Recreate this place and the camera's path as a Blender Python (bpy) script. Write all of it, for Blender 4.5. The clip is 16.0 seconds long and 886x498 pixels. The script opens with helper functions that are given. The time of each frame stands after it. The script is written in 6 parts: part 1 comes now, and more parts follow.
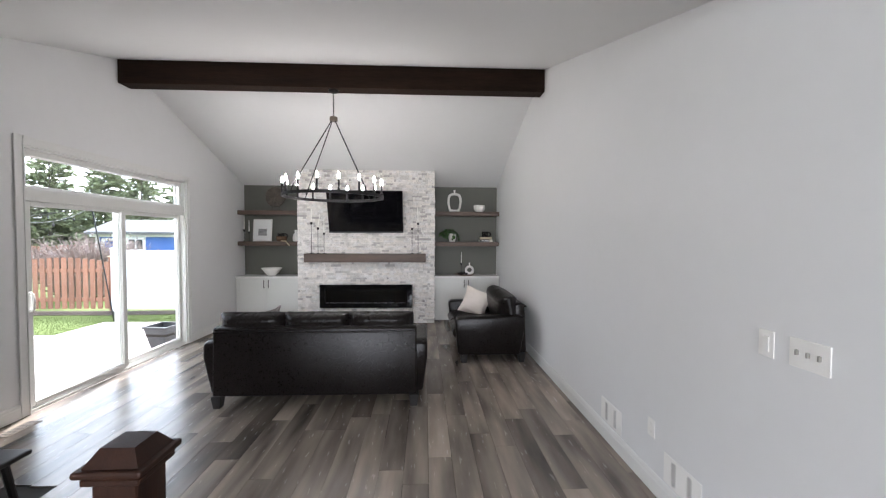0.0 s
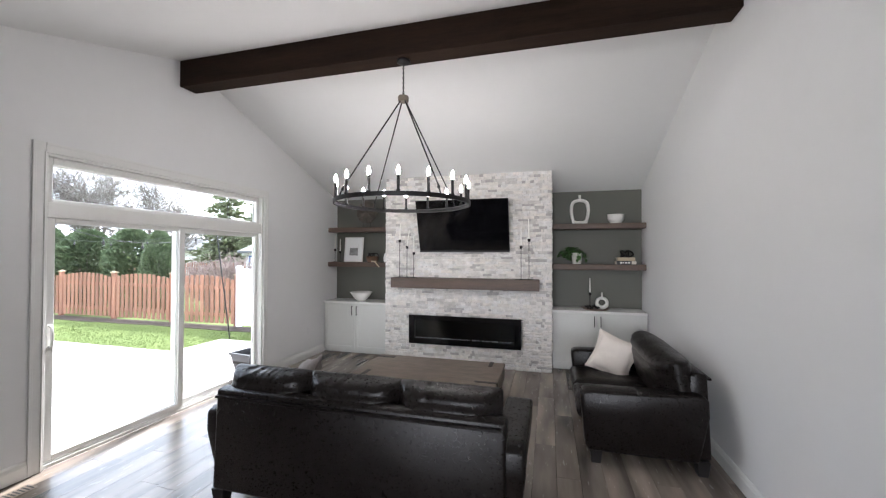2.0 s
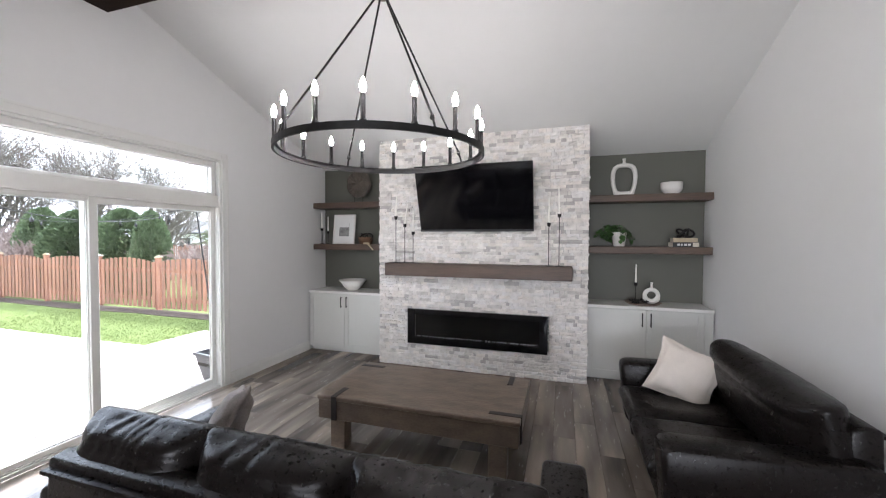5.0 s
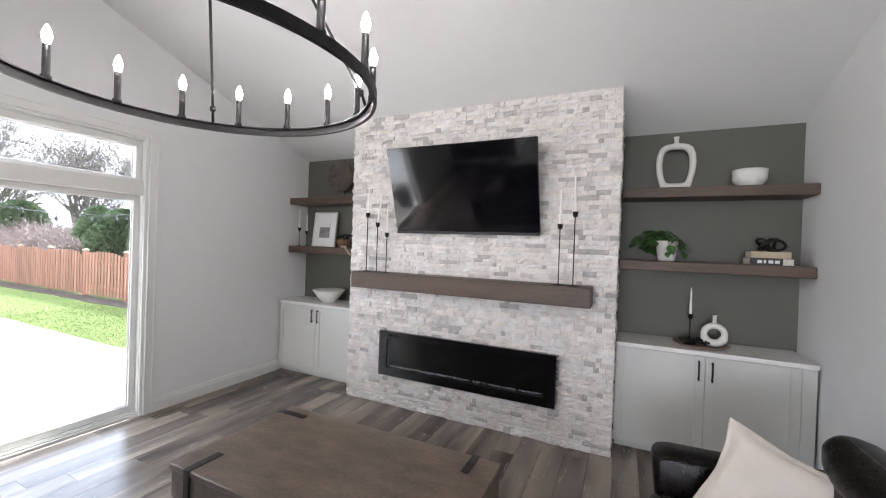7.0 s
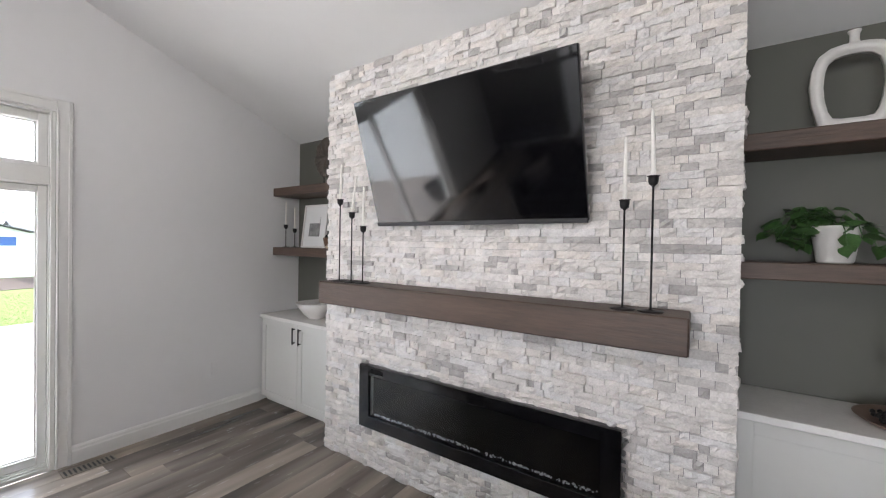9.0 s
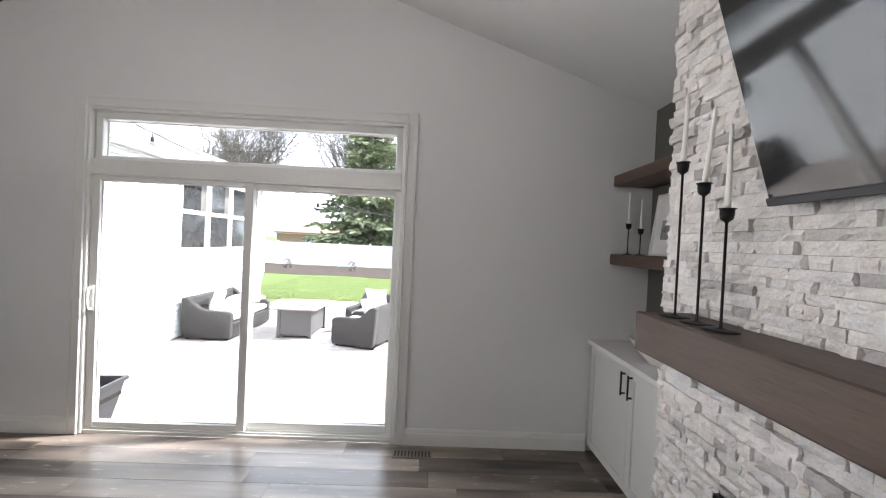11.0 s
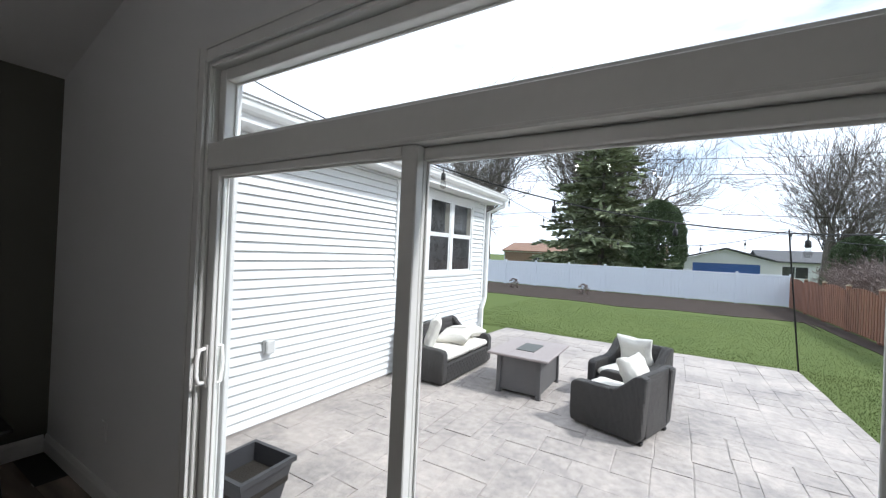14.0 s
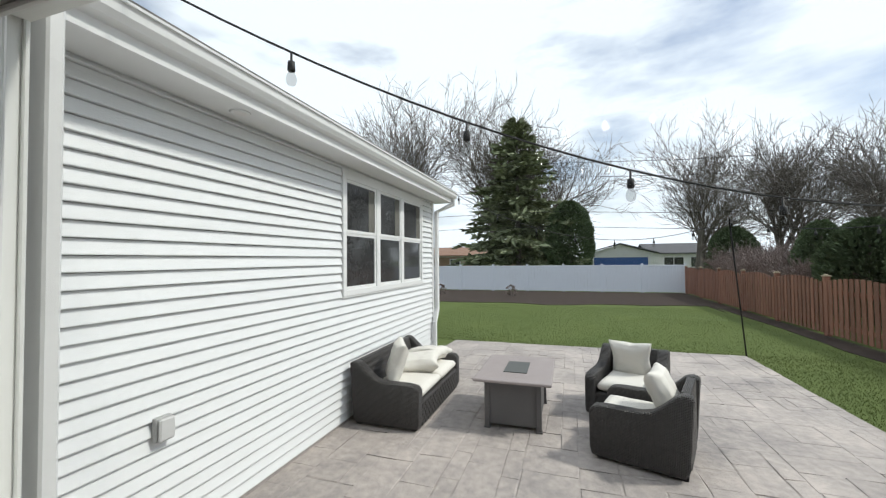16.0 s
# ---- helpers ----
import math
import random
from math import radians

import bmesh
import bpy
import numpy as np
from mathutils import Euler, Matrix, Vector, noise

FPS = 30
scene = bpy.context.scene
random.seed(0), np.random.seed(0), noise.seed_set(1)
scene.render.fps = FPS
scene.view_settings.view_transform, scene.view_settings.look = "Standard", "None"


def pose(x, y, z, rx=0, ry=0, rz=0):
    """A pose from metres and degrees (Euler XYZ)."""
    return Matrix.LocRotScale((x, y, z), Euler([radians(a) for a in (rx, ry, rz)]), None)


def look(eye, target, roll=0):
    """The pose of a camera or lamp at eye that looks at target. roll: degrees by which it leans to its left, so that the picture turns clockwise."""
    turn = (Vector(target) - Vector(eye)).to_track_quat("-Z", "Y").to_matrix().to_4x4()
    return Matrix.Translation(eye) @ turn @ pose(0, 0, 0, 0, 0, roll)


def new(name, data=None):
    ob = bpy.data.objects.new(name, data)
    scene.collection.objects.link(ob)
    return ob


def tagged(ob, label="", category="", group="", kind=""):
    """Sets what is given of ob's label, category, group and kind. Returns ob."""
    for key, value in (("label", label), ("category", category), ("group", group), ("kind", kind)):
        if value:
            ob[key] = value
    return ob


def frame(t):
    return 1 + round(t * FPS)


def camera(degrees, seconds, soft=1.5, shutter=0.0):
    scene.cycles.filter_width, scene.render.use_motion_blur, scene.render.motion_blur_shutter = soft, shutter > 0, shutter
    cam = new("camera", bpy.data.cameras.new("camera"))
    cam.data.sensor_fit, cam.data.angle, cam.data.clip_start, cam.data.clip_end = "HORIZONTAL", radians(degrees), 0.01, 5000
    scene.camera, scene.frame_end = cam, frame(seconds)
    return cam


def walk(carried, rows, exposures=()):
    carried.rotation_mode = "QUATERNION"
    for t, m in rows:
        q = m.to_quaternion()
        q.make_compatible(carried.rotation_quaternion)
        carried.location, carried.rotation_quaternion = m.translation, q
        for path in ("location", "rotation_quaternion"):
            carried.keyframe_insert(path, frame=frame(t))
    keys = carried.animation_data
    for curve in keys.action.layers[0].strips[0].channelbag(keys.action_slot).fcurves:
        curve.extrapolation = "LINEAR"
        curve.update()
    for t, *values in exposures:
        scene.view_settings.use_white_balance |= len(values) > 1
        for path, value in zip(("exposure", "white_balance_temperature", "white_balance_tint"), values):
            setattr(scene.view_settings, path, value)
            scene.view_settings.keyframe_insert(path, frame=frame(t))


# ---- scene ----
cam = camera(97.8, 16.0, soft=1.2)
PATH = [
    (0, (-0.004, 0.207, 1.708), (0.09, 2.203, 1.646), 0.2),
    (0.5, (0.154, 0.666, 1.727), (0.123, 2.665, 1.66), 0.5),
    (1, (0.193, 1.082, 1.708), (0.083, 3.078, 1.634), 0.6),
    (1.5, (0.184, 1.493, 1.725), (-0.106, 3.471, 1.669), 0.3),
    (2, (0.151, 1.882, 1.746), (-0.379, 3.811, 1.775), 0.2),
    (2.5, (0.05, 2.181, 1.753), (-0.622, 4.061, 1.879), 0.6),
    (3, (-0.02, 2.454, 1.762), (-0.798, 4.286, 1.953), 1.0),
    (3.5, (-0.103, 2.665, 1.757), (-0.871, 4.508, 1.88), 0.8),
    (4, (-0.164, 2.766, 1.73), (-0.852, 4.644, 1.772), 0.2),
    (4.5, (-0.13, 2.845, 1.707), (-0.738, 4.75, 1.672), -0.2),
    (4.7, (-0.12, 2.926, 1.703), (-0.707, 4.837, 1.646), 0.1),
    (7, (0.221, 4.414, 1.666), (-0.621, 6.228, 1.652), 2.0),
    (7.5, (0.198, 4.747, 1.653), (-0.716, 6.526, 1.637), 1.5),
    (8, (0.143, 5.072, 1.673), (-0.813, 6.828, 1.645), 0.4),
    (9.3, (0.0, 5.965, 1.66), (-1.245, 7.53, 1.645), 1.6),
    (10.5, (-0.441, 6.611, 1.65), (-2.357, 7.185, 1.641), 3.2),
    (11, (-0.689, 6.742, 1.624), (-2.688, 6.797, 1.596), 2.7),
    (11.5, (-1.016, 6.825, 1.631), (-3.0, 6.577, 1.584), 2.6),
    (12, (-1.359, 6.834, 1.639), (-3.285, 6.298, 1.593), 2.5),
    (12.5, (-1.721, 6.711, 1.643), (-3.585, 5.989, 1.597), 2.9),
    (13, (-2.095, 6.554, 1.638), (-3.908, 5.709, 1.613), 3.1),
    (13.5, (-2.434, 6.334, 1.653), (-4.205, 5.405, 1.647), 3.1),
    (14, (-2.751, 6.051, 1.683), (-4.464, 5.019, 1.693), 2.6),
    (14.5, (-3.04, 5.713, 1.701), (-4.675, 4.562, 1.715), 1.7),
    (15, (-3.151, 5.384, 1.667), (-4.796, 4.246, 1.709), 0.5),
    (15.5, (-3.347, 5.082, 1.632), (-5.09, 4.104, 1.705), 0.0),
    (16, (-3.508, 4.88, 1.644), (-5.41, 4.264, 1.7), -0.6),
]
EXPOSURES = [(0, 2.68, 6000, 14), (1.5, 2.66, 6000, 14), (3, 2.75, 5980, 15), (4.5, 2.75, 5980, 15), (7, 2.86, 6000, 15), (8, 2.85, 6000, 15), (10.5, 2.65, 6120, 15), (11, 2.32, 6120, 15), (11.5, 2.12, 6150, 15), (12, 1.92, 6200, 15), (12.5, 1.74, 6200, 14), (13, 1.3, 6000, 13), (13.5, 0.97, 5850, 12), (14, 0.62, 5950, 12), (14.5, 0.42, 6150, 12), (15, 0.38, 6130, 11), (15.5, 0.26, 6200, 10), (16, 0.02, 6350, 10)]
walk(cam, [(t, look(eye, target, roll)) for t, eye, target, roll in PATH], EXPOSURES)

# ---- daylight and fill lamp ----
SUN_TO = Vector((-0.22, 0.97, 1.08)).normalized()
world = bpy.data.worlds.new("sky_world")
scene.world = world
world.use_nodes = True
wn = world.node_tree.nodes
sky = wn.new("ShaderNodeTexSky")
sky.sky_type = "NISHITA"
sky.sun_disc = False
sky.sun_elevation = math.asin(SUN_TO.z)
sky.sun_rotation = math.atan2(SUN_TO.x, SUN_TO.y)
sky.air_density, sky.dust_density = 1.0, 3.0
wcoord = wn.new("ShaderNodeTexCoord")
wmap = wn.new("ShaderNodeMapping")
wmap.inputs["Scale"].default_value = (1.0, 1.0, 3.2)
wcloud = wn.new("ShaderNodeTexNoise")
wcloud.inputs["Scale"].default_value, wcloud.inputs["Detail"].default_value = 2.2, 7.0
wcloud.inputs["Roughness"].default_value = 0.55
wramp = wn.new("ShaderNodeValToRGB")
wramp.color_ramp.elements[0].position, wramp.color_ramp.elements[1].position = 0.30, 0.52
wmix = wn.new("ShaderNodeMix")
wmix.data_type = "RGBA"
wmix.inputs[7].default_value = (7.0, 7.3, 7.8, 1)
wl = world.node_tree.links
wl.new(wcoord.outputs["Generated"], wmap.inputs["Vector"])
wl.new(wmap.outputs["Vector"], wcloud.inputs["Vector"])
wl.new(wcloud.outputs["Fac"], wramp.inputs["Fac"])
wl.new(wramp.outputs["Color"], wmix.inputs["Factor"])
wl.new(sky.outputs["Color"], wmix.inputs[6])
wl.new(wmix.outputs[2], wn["Background"].inputs["Color"])
wn["Background"].inputs["Strength"].default_value = 0.15
sun_data = bpy.data.lights.new("sun", "SUN")
sun_data.energy, sun_data.angle, sun_data.color = 2.6, radians(5.0), (1.0, 0.95, 0.88)
sun = new("sun", sun_data)
sun.matrix_world = look(SUN_TO * 40, (0, 0, 0))
# fill lamp out of view behind the first eye, added to brighten the room
fill_data = bpy.data.lights.new("south_window_daylight", "AREA")
fill_data.shape, fill_data.size, fill_data.size_y = "RECTANGLE", 3.0, 2.1
fill_data.energy, fill_data.color = 55.0, (1.0, 0.985, 0.96)
south_light = new("south_window_daylight", fill_data)
south_light.matrix_world = look((-0.4, -5.62, 1.38), (-0.4, 5.0, 1.38))


# ---- materials ----
def mat(name, color, rough=0.6, metal=0.0, var=0.12, scale=6.0, bump=0.0, bump_scale=60.0, stretch=(1, 1, 1), random_amt=0.0, second=None, coat=0.0, space="Object", spec=0.5, fine=0.45, rvar=0.08):
    """A procedural surface: colour varied at two scales, fine relief, and a shift of tone from piece to piece."""
    m = bpy.data.materials.new(name)
    m.use_nodes = True
    nt = m.node_tree
    n, l = nt.nodes, nt.links
    b = n["Principled BSDF"]
    b.inputs["Roughness"].default_value, b.inputs["Metallic"].default_value = rough, metal
    b.inputs["Specular IOR Level"].default_value = spec
    b.inputs["Coat Weight"].default_value = coat
    tc = n.new("ShaderNodeTexCoord")
    mp = n.new("ShaderNodeMapping")
    mp.inputs["Scale"].default_value = stretch
    vec = n.new("ShaderNodeNewGeometry").outputs["Position"] if space == "World" else tc.outputs[space]
    oi = n.new("ShaderNodeObjectInfo")
    if random_amt:
        add = n.new("ShaderNodeVectorMath")
        add.operation = "MULTIPLY_ADD"
        add.inputs[1].default_value = (37, 53, 71)
        comb = n.new("ShaderNodeCombineXYZ")
        for i in range(3):
            l.new(oi.outputs["Random"], comb.inputs[i])
        l.new(comb.outputs[0], add.inputs[0])
        l.new(vec, add.inputs[2])
        vec = add.outputs[0]
    l.new(vec, mp.inputs["Vector"])
    n1, n2 = n.new("ShaderNodeTexNoise"), n.new("ShaderNodeTexNoise")
    n1.inputs["Scale"].default_value, n2.inputs["Scale"].default_value = scale, scale * 9
    n1.inputs["Detail"].default_value, n2.inputs["Detail"].default_value = 4, 6
    for x in (n1, n2):
        l.new(mp.outputs[0], x.inputs["Vector"])
    mx = n.new("ShaderNodeMix")
    mx.inputs[0].default_value = fine
    l.new(n1.outputs["Fac"], mx.inputs[2])
    l.new(n2.outputs["Fac"], mx.inputs[3])
    ramp = n.new("ShaderNodeValToRGB")
    ramp.color_ramp.elements[0].position, ramp.color_ramp.elements[1].position = 0.3, 0.7
    c = Vector(color)
    lo = Vector(second) if second else c * (1 - var)
    hi = c if second else c * (1 + var)
    ramp.color_ramp.elements[0].color = (*lo, 1)
    ramp.color_ramp.elements[1].color = (*[min(v, 0.95) for v in hi], 1)
    l.new(mx.outputs[0], ramp.inputs["Fac"])
    out = ramp.outputs["Color"]
    if random_amt:
        hs = n.new("ShaderNodeHueSaturation")
        mr = n.new("ShaderNodeMapRange")
        mr.inputs[3].default_value, mr.inputs[4].default_value = 1 - random_amt, 1 + random_amt
        l.new(oi.outputs["Random"], mr.inputs[0])
        l.new(mr.outputs[0], hs.inputs["Value"])
        l.new(out, hs.inputs["Color"])
        out = hs.outputs["Color"]
    l.new(out, b.inputs["Base Color"])
    rr = n.new("ShaderNodeMapRange")
    rr.inputs[3].default_value, rr.inputs[4].default_value = max(rough - rvar, 0.02), min(rough + rvar, 1)
    l.new(n2.outputs["Fac"], rr.inputs[0])
    l.new(rr.outputs[0], b.inputs["Roughness"])
    if bump:
        n3 = n.new("ShaderNodeTexNoise")
        n3.inputs["Scale"].default_value, n3.inputs["Detail"].default_value = bump_scale, 5
        l.new(mp.outputs[0], n3.inputs["Vector"])
        bp = n.new("ShaderNodeBump")
        bp.inputs["Strength"].default_value, bp.inputs["Distance"].default_value = min(bump, 1), 0.01
        l.new(n3.outputs["Fac"], bp.inputs["Height"])
        l.new(bp.outputs[0], b.inputs["Normal"])
    return m


def island_tones(m, amount):
    """Shift the tone of each loose piece of a joined mesh."""
    n, l = m.node_tree.nodes, m.node_tree.links
    b = n["Principled BSDF"]
    src = b.inputs["Base Color"].links[0].from_socket
    g = n.new("ShaderNodeNewGeometry")
    mr = n.new("ShaderNodeMapRange")
    mr.inputs[3].default_value, mr.inputs[4].default_value = 1 - amount, 1 + amount
    hs = n.new("ShaderNodeHueSaturation")
    l.new(g.outputs["Random Per Island"], mr.inputs[0])
    l.new(mr.outputs[0], hs.inputs["Value"])
    l.new(src, hs.inputs["Color"])
    l.new(hs.outputs["Color"], b.inputs["Base Color"])
    return m


def glass_mat(name, tint=(0.97, 0.99, 0.98), gloss=0.06, rough=0.0, grow=0.5):
    """A thin clear pane: straight through, with a little reflection that grows at grazing angles."""
    m = bpy.data.materials.new(name)
    m.use_nodes = True
    n, l = m.node_tree.nodes, m.node_tree.links
    n.remove(n["Principled BSDF"])
    tr, gl, mx, fr = n.new("ShaderNodeBsdfTransparent"), n.new("ShaderNodeBsdfGlossy"), n.new("ShaderNodeMixShader"), n.new("ShaderNodeLayerWeight")
    tr.inputs[0].default_value = (*tint, 1)
    gl.inputs["Roughness"].default_value = rough
    pw, sc = n.new("ShaderNodeMath"), n.new("ShaderNodeMath")
    pw.operation, sc.operation = "POWER", "MULTIPLY_ADD"
    pw.inputs[1].default_value, sc.inputs[1].default_value, sc.inputs[2].default_value = 4.0, grow, gloss * 0.5
    l.new(fr.outputs["Facing"], pw.inputs[0])
    l.new(pw.outputs[0], sc.inputs[0])
    l.new(sc.outputs[0], mx.inputs[0])
    l.new(tr.outputs[0], mx.inputs[1])
    l.new(gl.outputs[0], mx.inputs[2])
    l.new(mx.outputs[0], n["Material Output"].inputs[0])
    return m


def glow_mat(name, color, strength):
    m = bpy.data.materials.new(name)
    m.use_nodes = True
    b = m.node_tree.nodes["Principled BSDF"]
    b.inputs["Base Color"].default_value = (*color, 1)
    b.inputs["Emission Color"].default_value = (*color, 1)
    b.inputs["Emission Strength"].default_value = strength
    return m


M_WALL = mat("wall_paint", (0.745, 0.748, 0.747), 0.55, var=0.015, scale=1.2, bump=0.05, bump_scale=240, space="World")
M_CEIL = mat("ceiling_paint", (0.75, 0.75, 0.742), 0.8, var=0.015, scale=1.0, bump=0.08, bump_scale=120, space="World")
M_TRIM = mat("white_trim_paint", (0.74, 0.74, 0.72), 0.35, var=0.03, scale=3, bump=0.02, bump_scale=90)
M_VINYL = mat("white_window_vinyl", (0.74, 0.74, 0.71), 0.35, var=0.03, scale=3)
M_GREEN = mat("sage_green_paint", (0.101, 0.101, 0.083), 0.55, var=0.04, scale=1.5, bump=0.05, bump_scale=240, space="World")
M_PLANK = mat("vinyl_plank", (0.33, 0.275, 0.225), 0.27, second=(0.075, 0.064, 0.055), scale=1.3, stretch=(4.2, 0.6, 1), random_amt=0.28, fine=0.07, rvar=0.01)
for nd in M_PLANK.node_tree.nodes:
    if nd.type == "TEX_NOISE":
        nd.inputs["Detail"].default_value = 2.0
M_SUBFLOOR = mat("subfloor", (0.03, 0.028, 0.025), 0.9)
M_DARKWOOD = mat("dark_stained_beam_wood", (0.036, 0.021, 0.014), 0.75, second=(0.014, 0.0085, 0.006), spec=0.12, scale=1.2, bump=0.25, bump_scale=16, stretch=(0.7, 7, 7))
M_MANTEL = mat("walnut_stained_wood", (0.130, 0.083, 0.058), 0.5, second=(0.056, 0.036, 0.027), scale=1.3, bump=0.25, bump_scale=14, stretch=(0.8, 7, 7), random_amt=0.12)
M_TABLE = mat("brown_grey_table_wood", (0.200, 0.148, 0.108), 0.36, second=(0.075, 0.056, 0.042), scale=5.5, bump=0.3, bump_scale=22, stretch=(1.0, 2.2, 2.2), random_amt=0.1)
M_STRAP = mat("dark_iron_strap", (0.035, 0.031, 0.029), 0.5, metal=0.5, scale=20, bump=0.2)
def stone_tones(m, source):
    """Most stones pale, about one in eight greyer, some warmer; the choice comes from each stone's own random number."""
    n, l = m.node_tree.nodes, m.node_tree.links
    b = n["Principled BSDF"]
    src = b.inputs["Base Color"].links[0].from_socket
    rnd = n.new("ShaderNodeObjectInfo").outputs["Random"] if source == "object" else n.new("ShaderNodeNewGeometry").outputs["Random Per Island"]
    ramp = n.new("ShaderNodeValToRGB")
    ramp.color_ramp.interpolation = "CONSTANT"
    ramp.color_ramp.elements[0].color = (0.60, 0.59, 0.585, 1)
    ramp.color_ramp.elements[1].position, ramp.color_ramp.elements[1].color = 0.09, (0.78, 0.765, 0.75, 1)
    for p, c in ((0.2, (0.97, 0.94, 0.905)), (0.34, (0.95, 0.95, 0.955)), (0.55, (1.0, 0.985, 0.97)), (0.78, (0.91, 0.895, 0.875))):
        ramp.color_ramp.elements.new(p).color = (*c, 1)
    mx = n.new("ShaderNodeMix")
    mx.data_type, mx.blend_type = "RGBA", "MULTIPLY"
    mx.inputs[0].default_value = 1.0
    l.new(rnd, ramp.inputs["Fac"])
    l.new(src, mx.inputs[6])
    l.new(ramp.outputs["Color"], mx.inputs[7])
    l.new(mx.outputs[2], b.inputs["Base Color"])
    return m


M_STONE = stone_tones(mat("split_face_marble", (0.93, 0.905, 0.88), 0.75, second=(0.62, 0.60, 0.58), scale=14.0, bump=0.8, bump_scale=60), "object")
M_STONE_FILL = stone_tones(mat("split_face_marble_fill", (0.93, 0.905, 0.88), 0.75, second=(0.62, 0.60, 0.58), scale=14.0, bump=0.8, bump_scale=60), "island")
M_MORTAR = mat("stone_backing", (0.26, 0.255, 0.25), 0.9, bump=0.4)
M_CAB = mat("pale_grey_cabinet_paint", (0.63, 0.63, 0.60), 0.42, var=0.02, scale=2)
M_COUNTER = mat("white_quartz", (0.76, 0.75, 0.73), 0.22, var=0.05, scale=8)
M_BLACKMETAL = mat("matte_black_metal", (0.018, 0.017, 0.017), 0.45, metal=0.6, scale=25, var=0.3, bump=0.05)
M_LEATHER = mat("black_leather", (0.0075, 0.0058, 0.0052), 0.29, scale=7, var=0.35, bump=0.14, bump_scale=190, spec=0.21)
M_SCREEN = mat("tv_screen", (0.004, 0.004, 0.005), 0.05, var=0.05, spec=0.75, coat=0.2)
M_GLOSSBLACK = mat("gloss_black_glass", (0.005, 0.005, 0.006), 0.08, var=0.1)
M_FIREBOX = mat("firebox_black", (0.006, 0.006, 0.006), 0.8, spec=0.15)
M_CRYSTAL = mat("clear_fire_crystal", (0.75, 0.78, 0.80), 0.1, var=0.2)
M_CERAMIC = mat("matte_white_ceramic", (0.72, 0.70, 0.67), 0.5, var=0.05, scale=12, bump=0.1)
M_WAX = mat("white_candle_wax", (0.90, 0.88, 0.83), 0.5, var=0.03)
M_LEAF = mat("houseplant_leaf", (0.075, 0.16, 0.045), 0.4, second=(0.03, 0.075, 0.022), scale=18, random_amt=0.3)
M_PAPERWHITE = mat("picture_mat_white", (0.78, 0.78, 0.77), 0.6, var=0.02)
M_PRINT = mat("grey_landscape_print", (0.42, 0.42, 0.41), 0.5, second=(0.05, 0.05, 0.055), scale=14)
M_BASKET = mat("brown_basket", (0.12, 0.065, 0.035), 0.7, bump=0.6, bump_scale=80, var=0.4, scale=30)
M_BOOKTAN = mat("tan_book_cloth", (0.45, 0.37, 0.26), 0.7, var=0.1, scale=30)
M_BOOKBLACK = mat("black_book_cloth", (0.02, 0.02, 0.022), 0.5)
M_PAGES = mat("book_pages", (0.66, 0.62, 0.54), 0.8, stretch=(1, 1, 40), scale=10)
M_PILLOW = mat("cream_woven_pillow", (0.66, 0.60, 0.54), 0.85, var=0.05, scale=10, bump=0.35, bump_scale=260)
M_THROW = mat("grey_patterned_pillow", (0.38, 0.34, 0.32), 0.85, second=(0.20, 0.17, 0.16), scale=14, bump=0.3, bump_scale=200)
M_REDWOOD = mat("reddish_newel_wood", (0.036, 0.014, 0.008), 0.45, spec=0.2, second=(0.016, 0.007, 0.0045), scale=2, bump=0.1, bump_scale=20, stretch=(8, 8, 0.8))
M_CHAIRBLACK = mat("black_painted_wood", (0.012, 0.011, 0.011), 0.35, var=0.3)
M_PLATE = mat("white_plastic_plate", (0.86, 0.85, 0.82), 0.35, var=0.02)
M_SLOT = mat("dark_slot", (0.02, 0.02, 0.02), 0.8)
M_BRONZE = mat("brown_metal_grille", (0.16, 0.13, 0.10), 0.5, metal=0.3)
M_SIDING = mat("white_vinyl_siding", (0.72, 0.73, 0.73), 0.5, var=0.03, scale=1.2, bump=0.12, bump_scale=50, stretch=(0.3, 3, 3))
M_EXTTRIM = mat("white_aluminium_trim", (0.74, 0.74, 0.73), 0.45, var=0.03, scale=2)
M_SHINGLE = mat("grey_roof_shingle", (0.16, 0.155, 0.15), 0.9, var=0.3, scale=8, bump=0.6, bump_scale=40)
M_CONCRETE = mat("stamped_concrete", (0.53, 0.465, 0.42), 0.7, second=(0.235, 0.215, 0.205), scale=1.5, bump=1.0, bump_scale=16, space="World")
M_CONCRETE_FILL = island_tones(mat("stamped_concrete_fill", (0.53, 0.465, 0.42), 0.7, second=(0.235, 0.215, 0.205), scale=1.5, bump=1.0, bump_scale=16, space="World"), 0.07)
M_JOINT = mat("concrete_joint", (0.33, 0.30, 0.28), 0.9, var=0.2, bump=0.3)
M_GRASS = mat("lawn_grass", (0.118, 0.148, 0.046), 0.9, spec=0.15, second=(0.080, 0.112, 0.032), scale=0.7, bump=1.0, bump_scale=30, space="World")
M_BLADE = island_tones(mat("grass_blade", (0.150, 0.180, 0.062), 0.8, second=(0.115, 0.146, 0.050), scale=0.9, space="World", spec=0.2), 0.06)
M_MULCH = mat("dark_mulch", (0.060, 0.047, 0.040), 0.95, spec=0.1, var=0.5, scale=9, bump=1.0, bump_scale=26, space="World")
M_CEDAR = mat("cedar_stained_picket", (0.32, 0.148, 0.092), 0.7, second=(0.185, 0.088, 0.058), scale=2.0, bump=0.3, bump_scale=24, stretch=(6, 6, 0.6), random_amt=0.22)
M_FENCEVINYL = mat("white_fence_vinyl", (0.70, 0.73, 0.78), 0.45, var=0.03, scale=1.5)
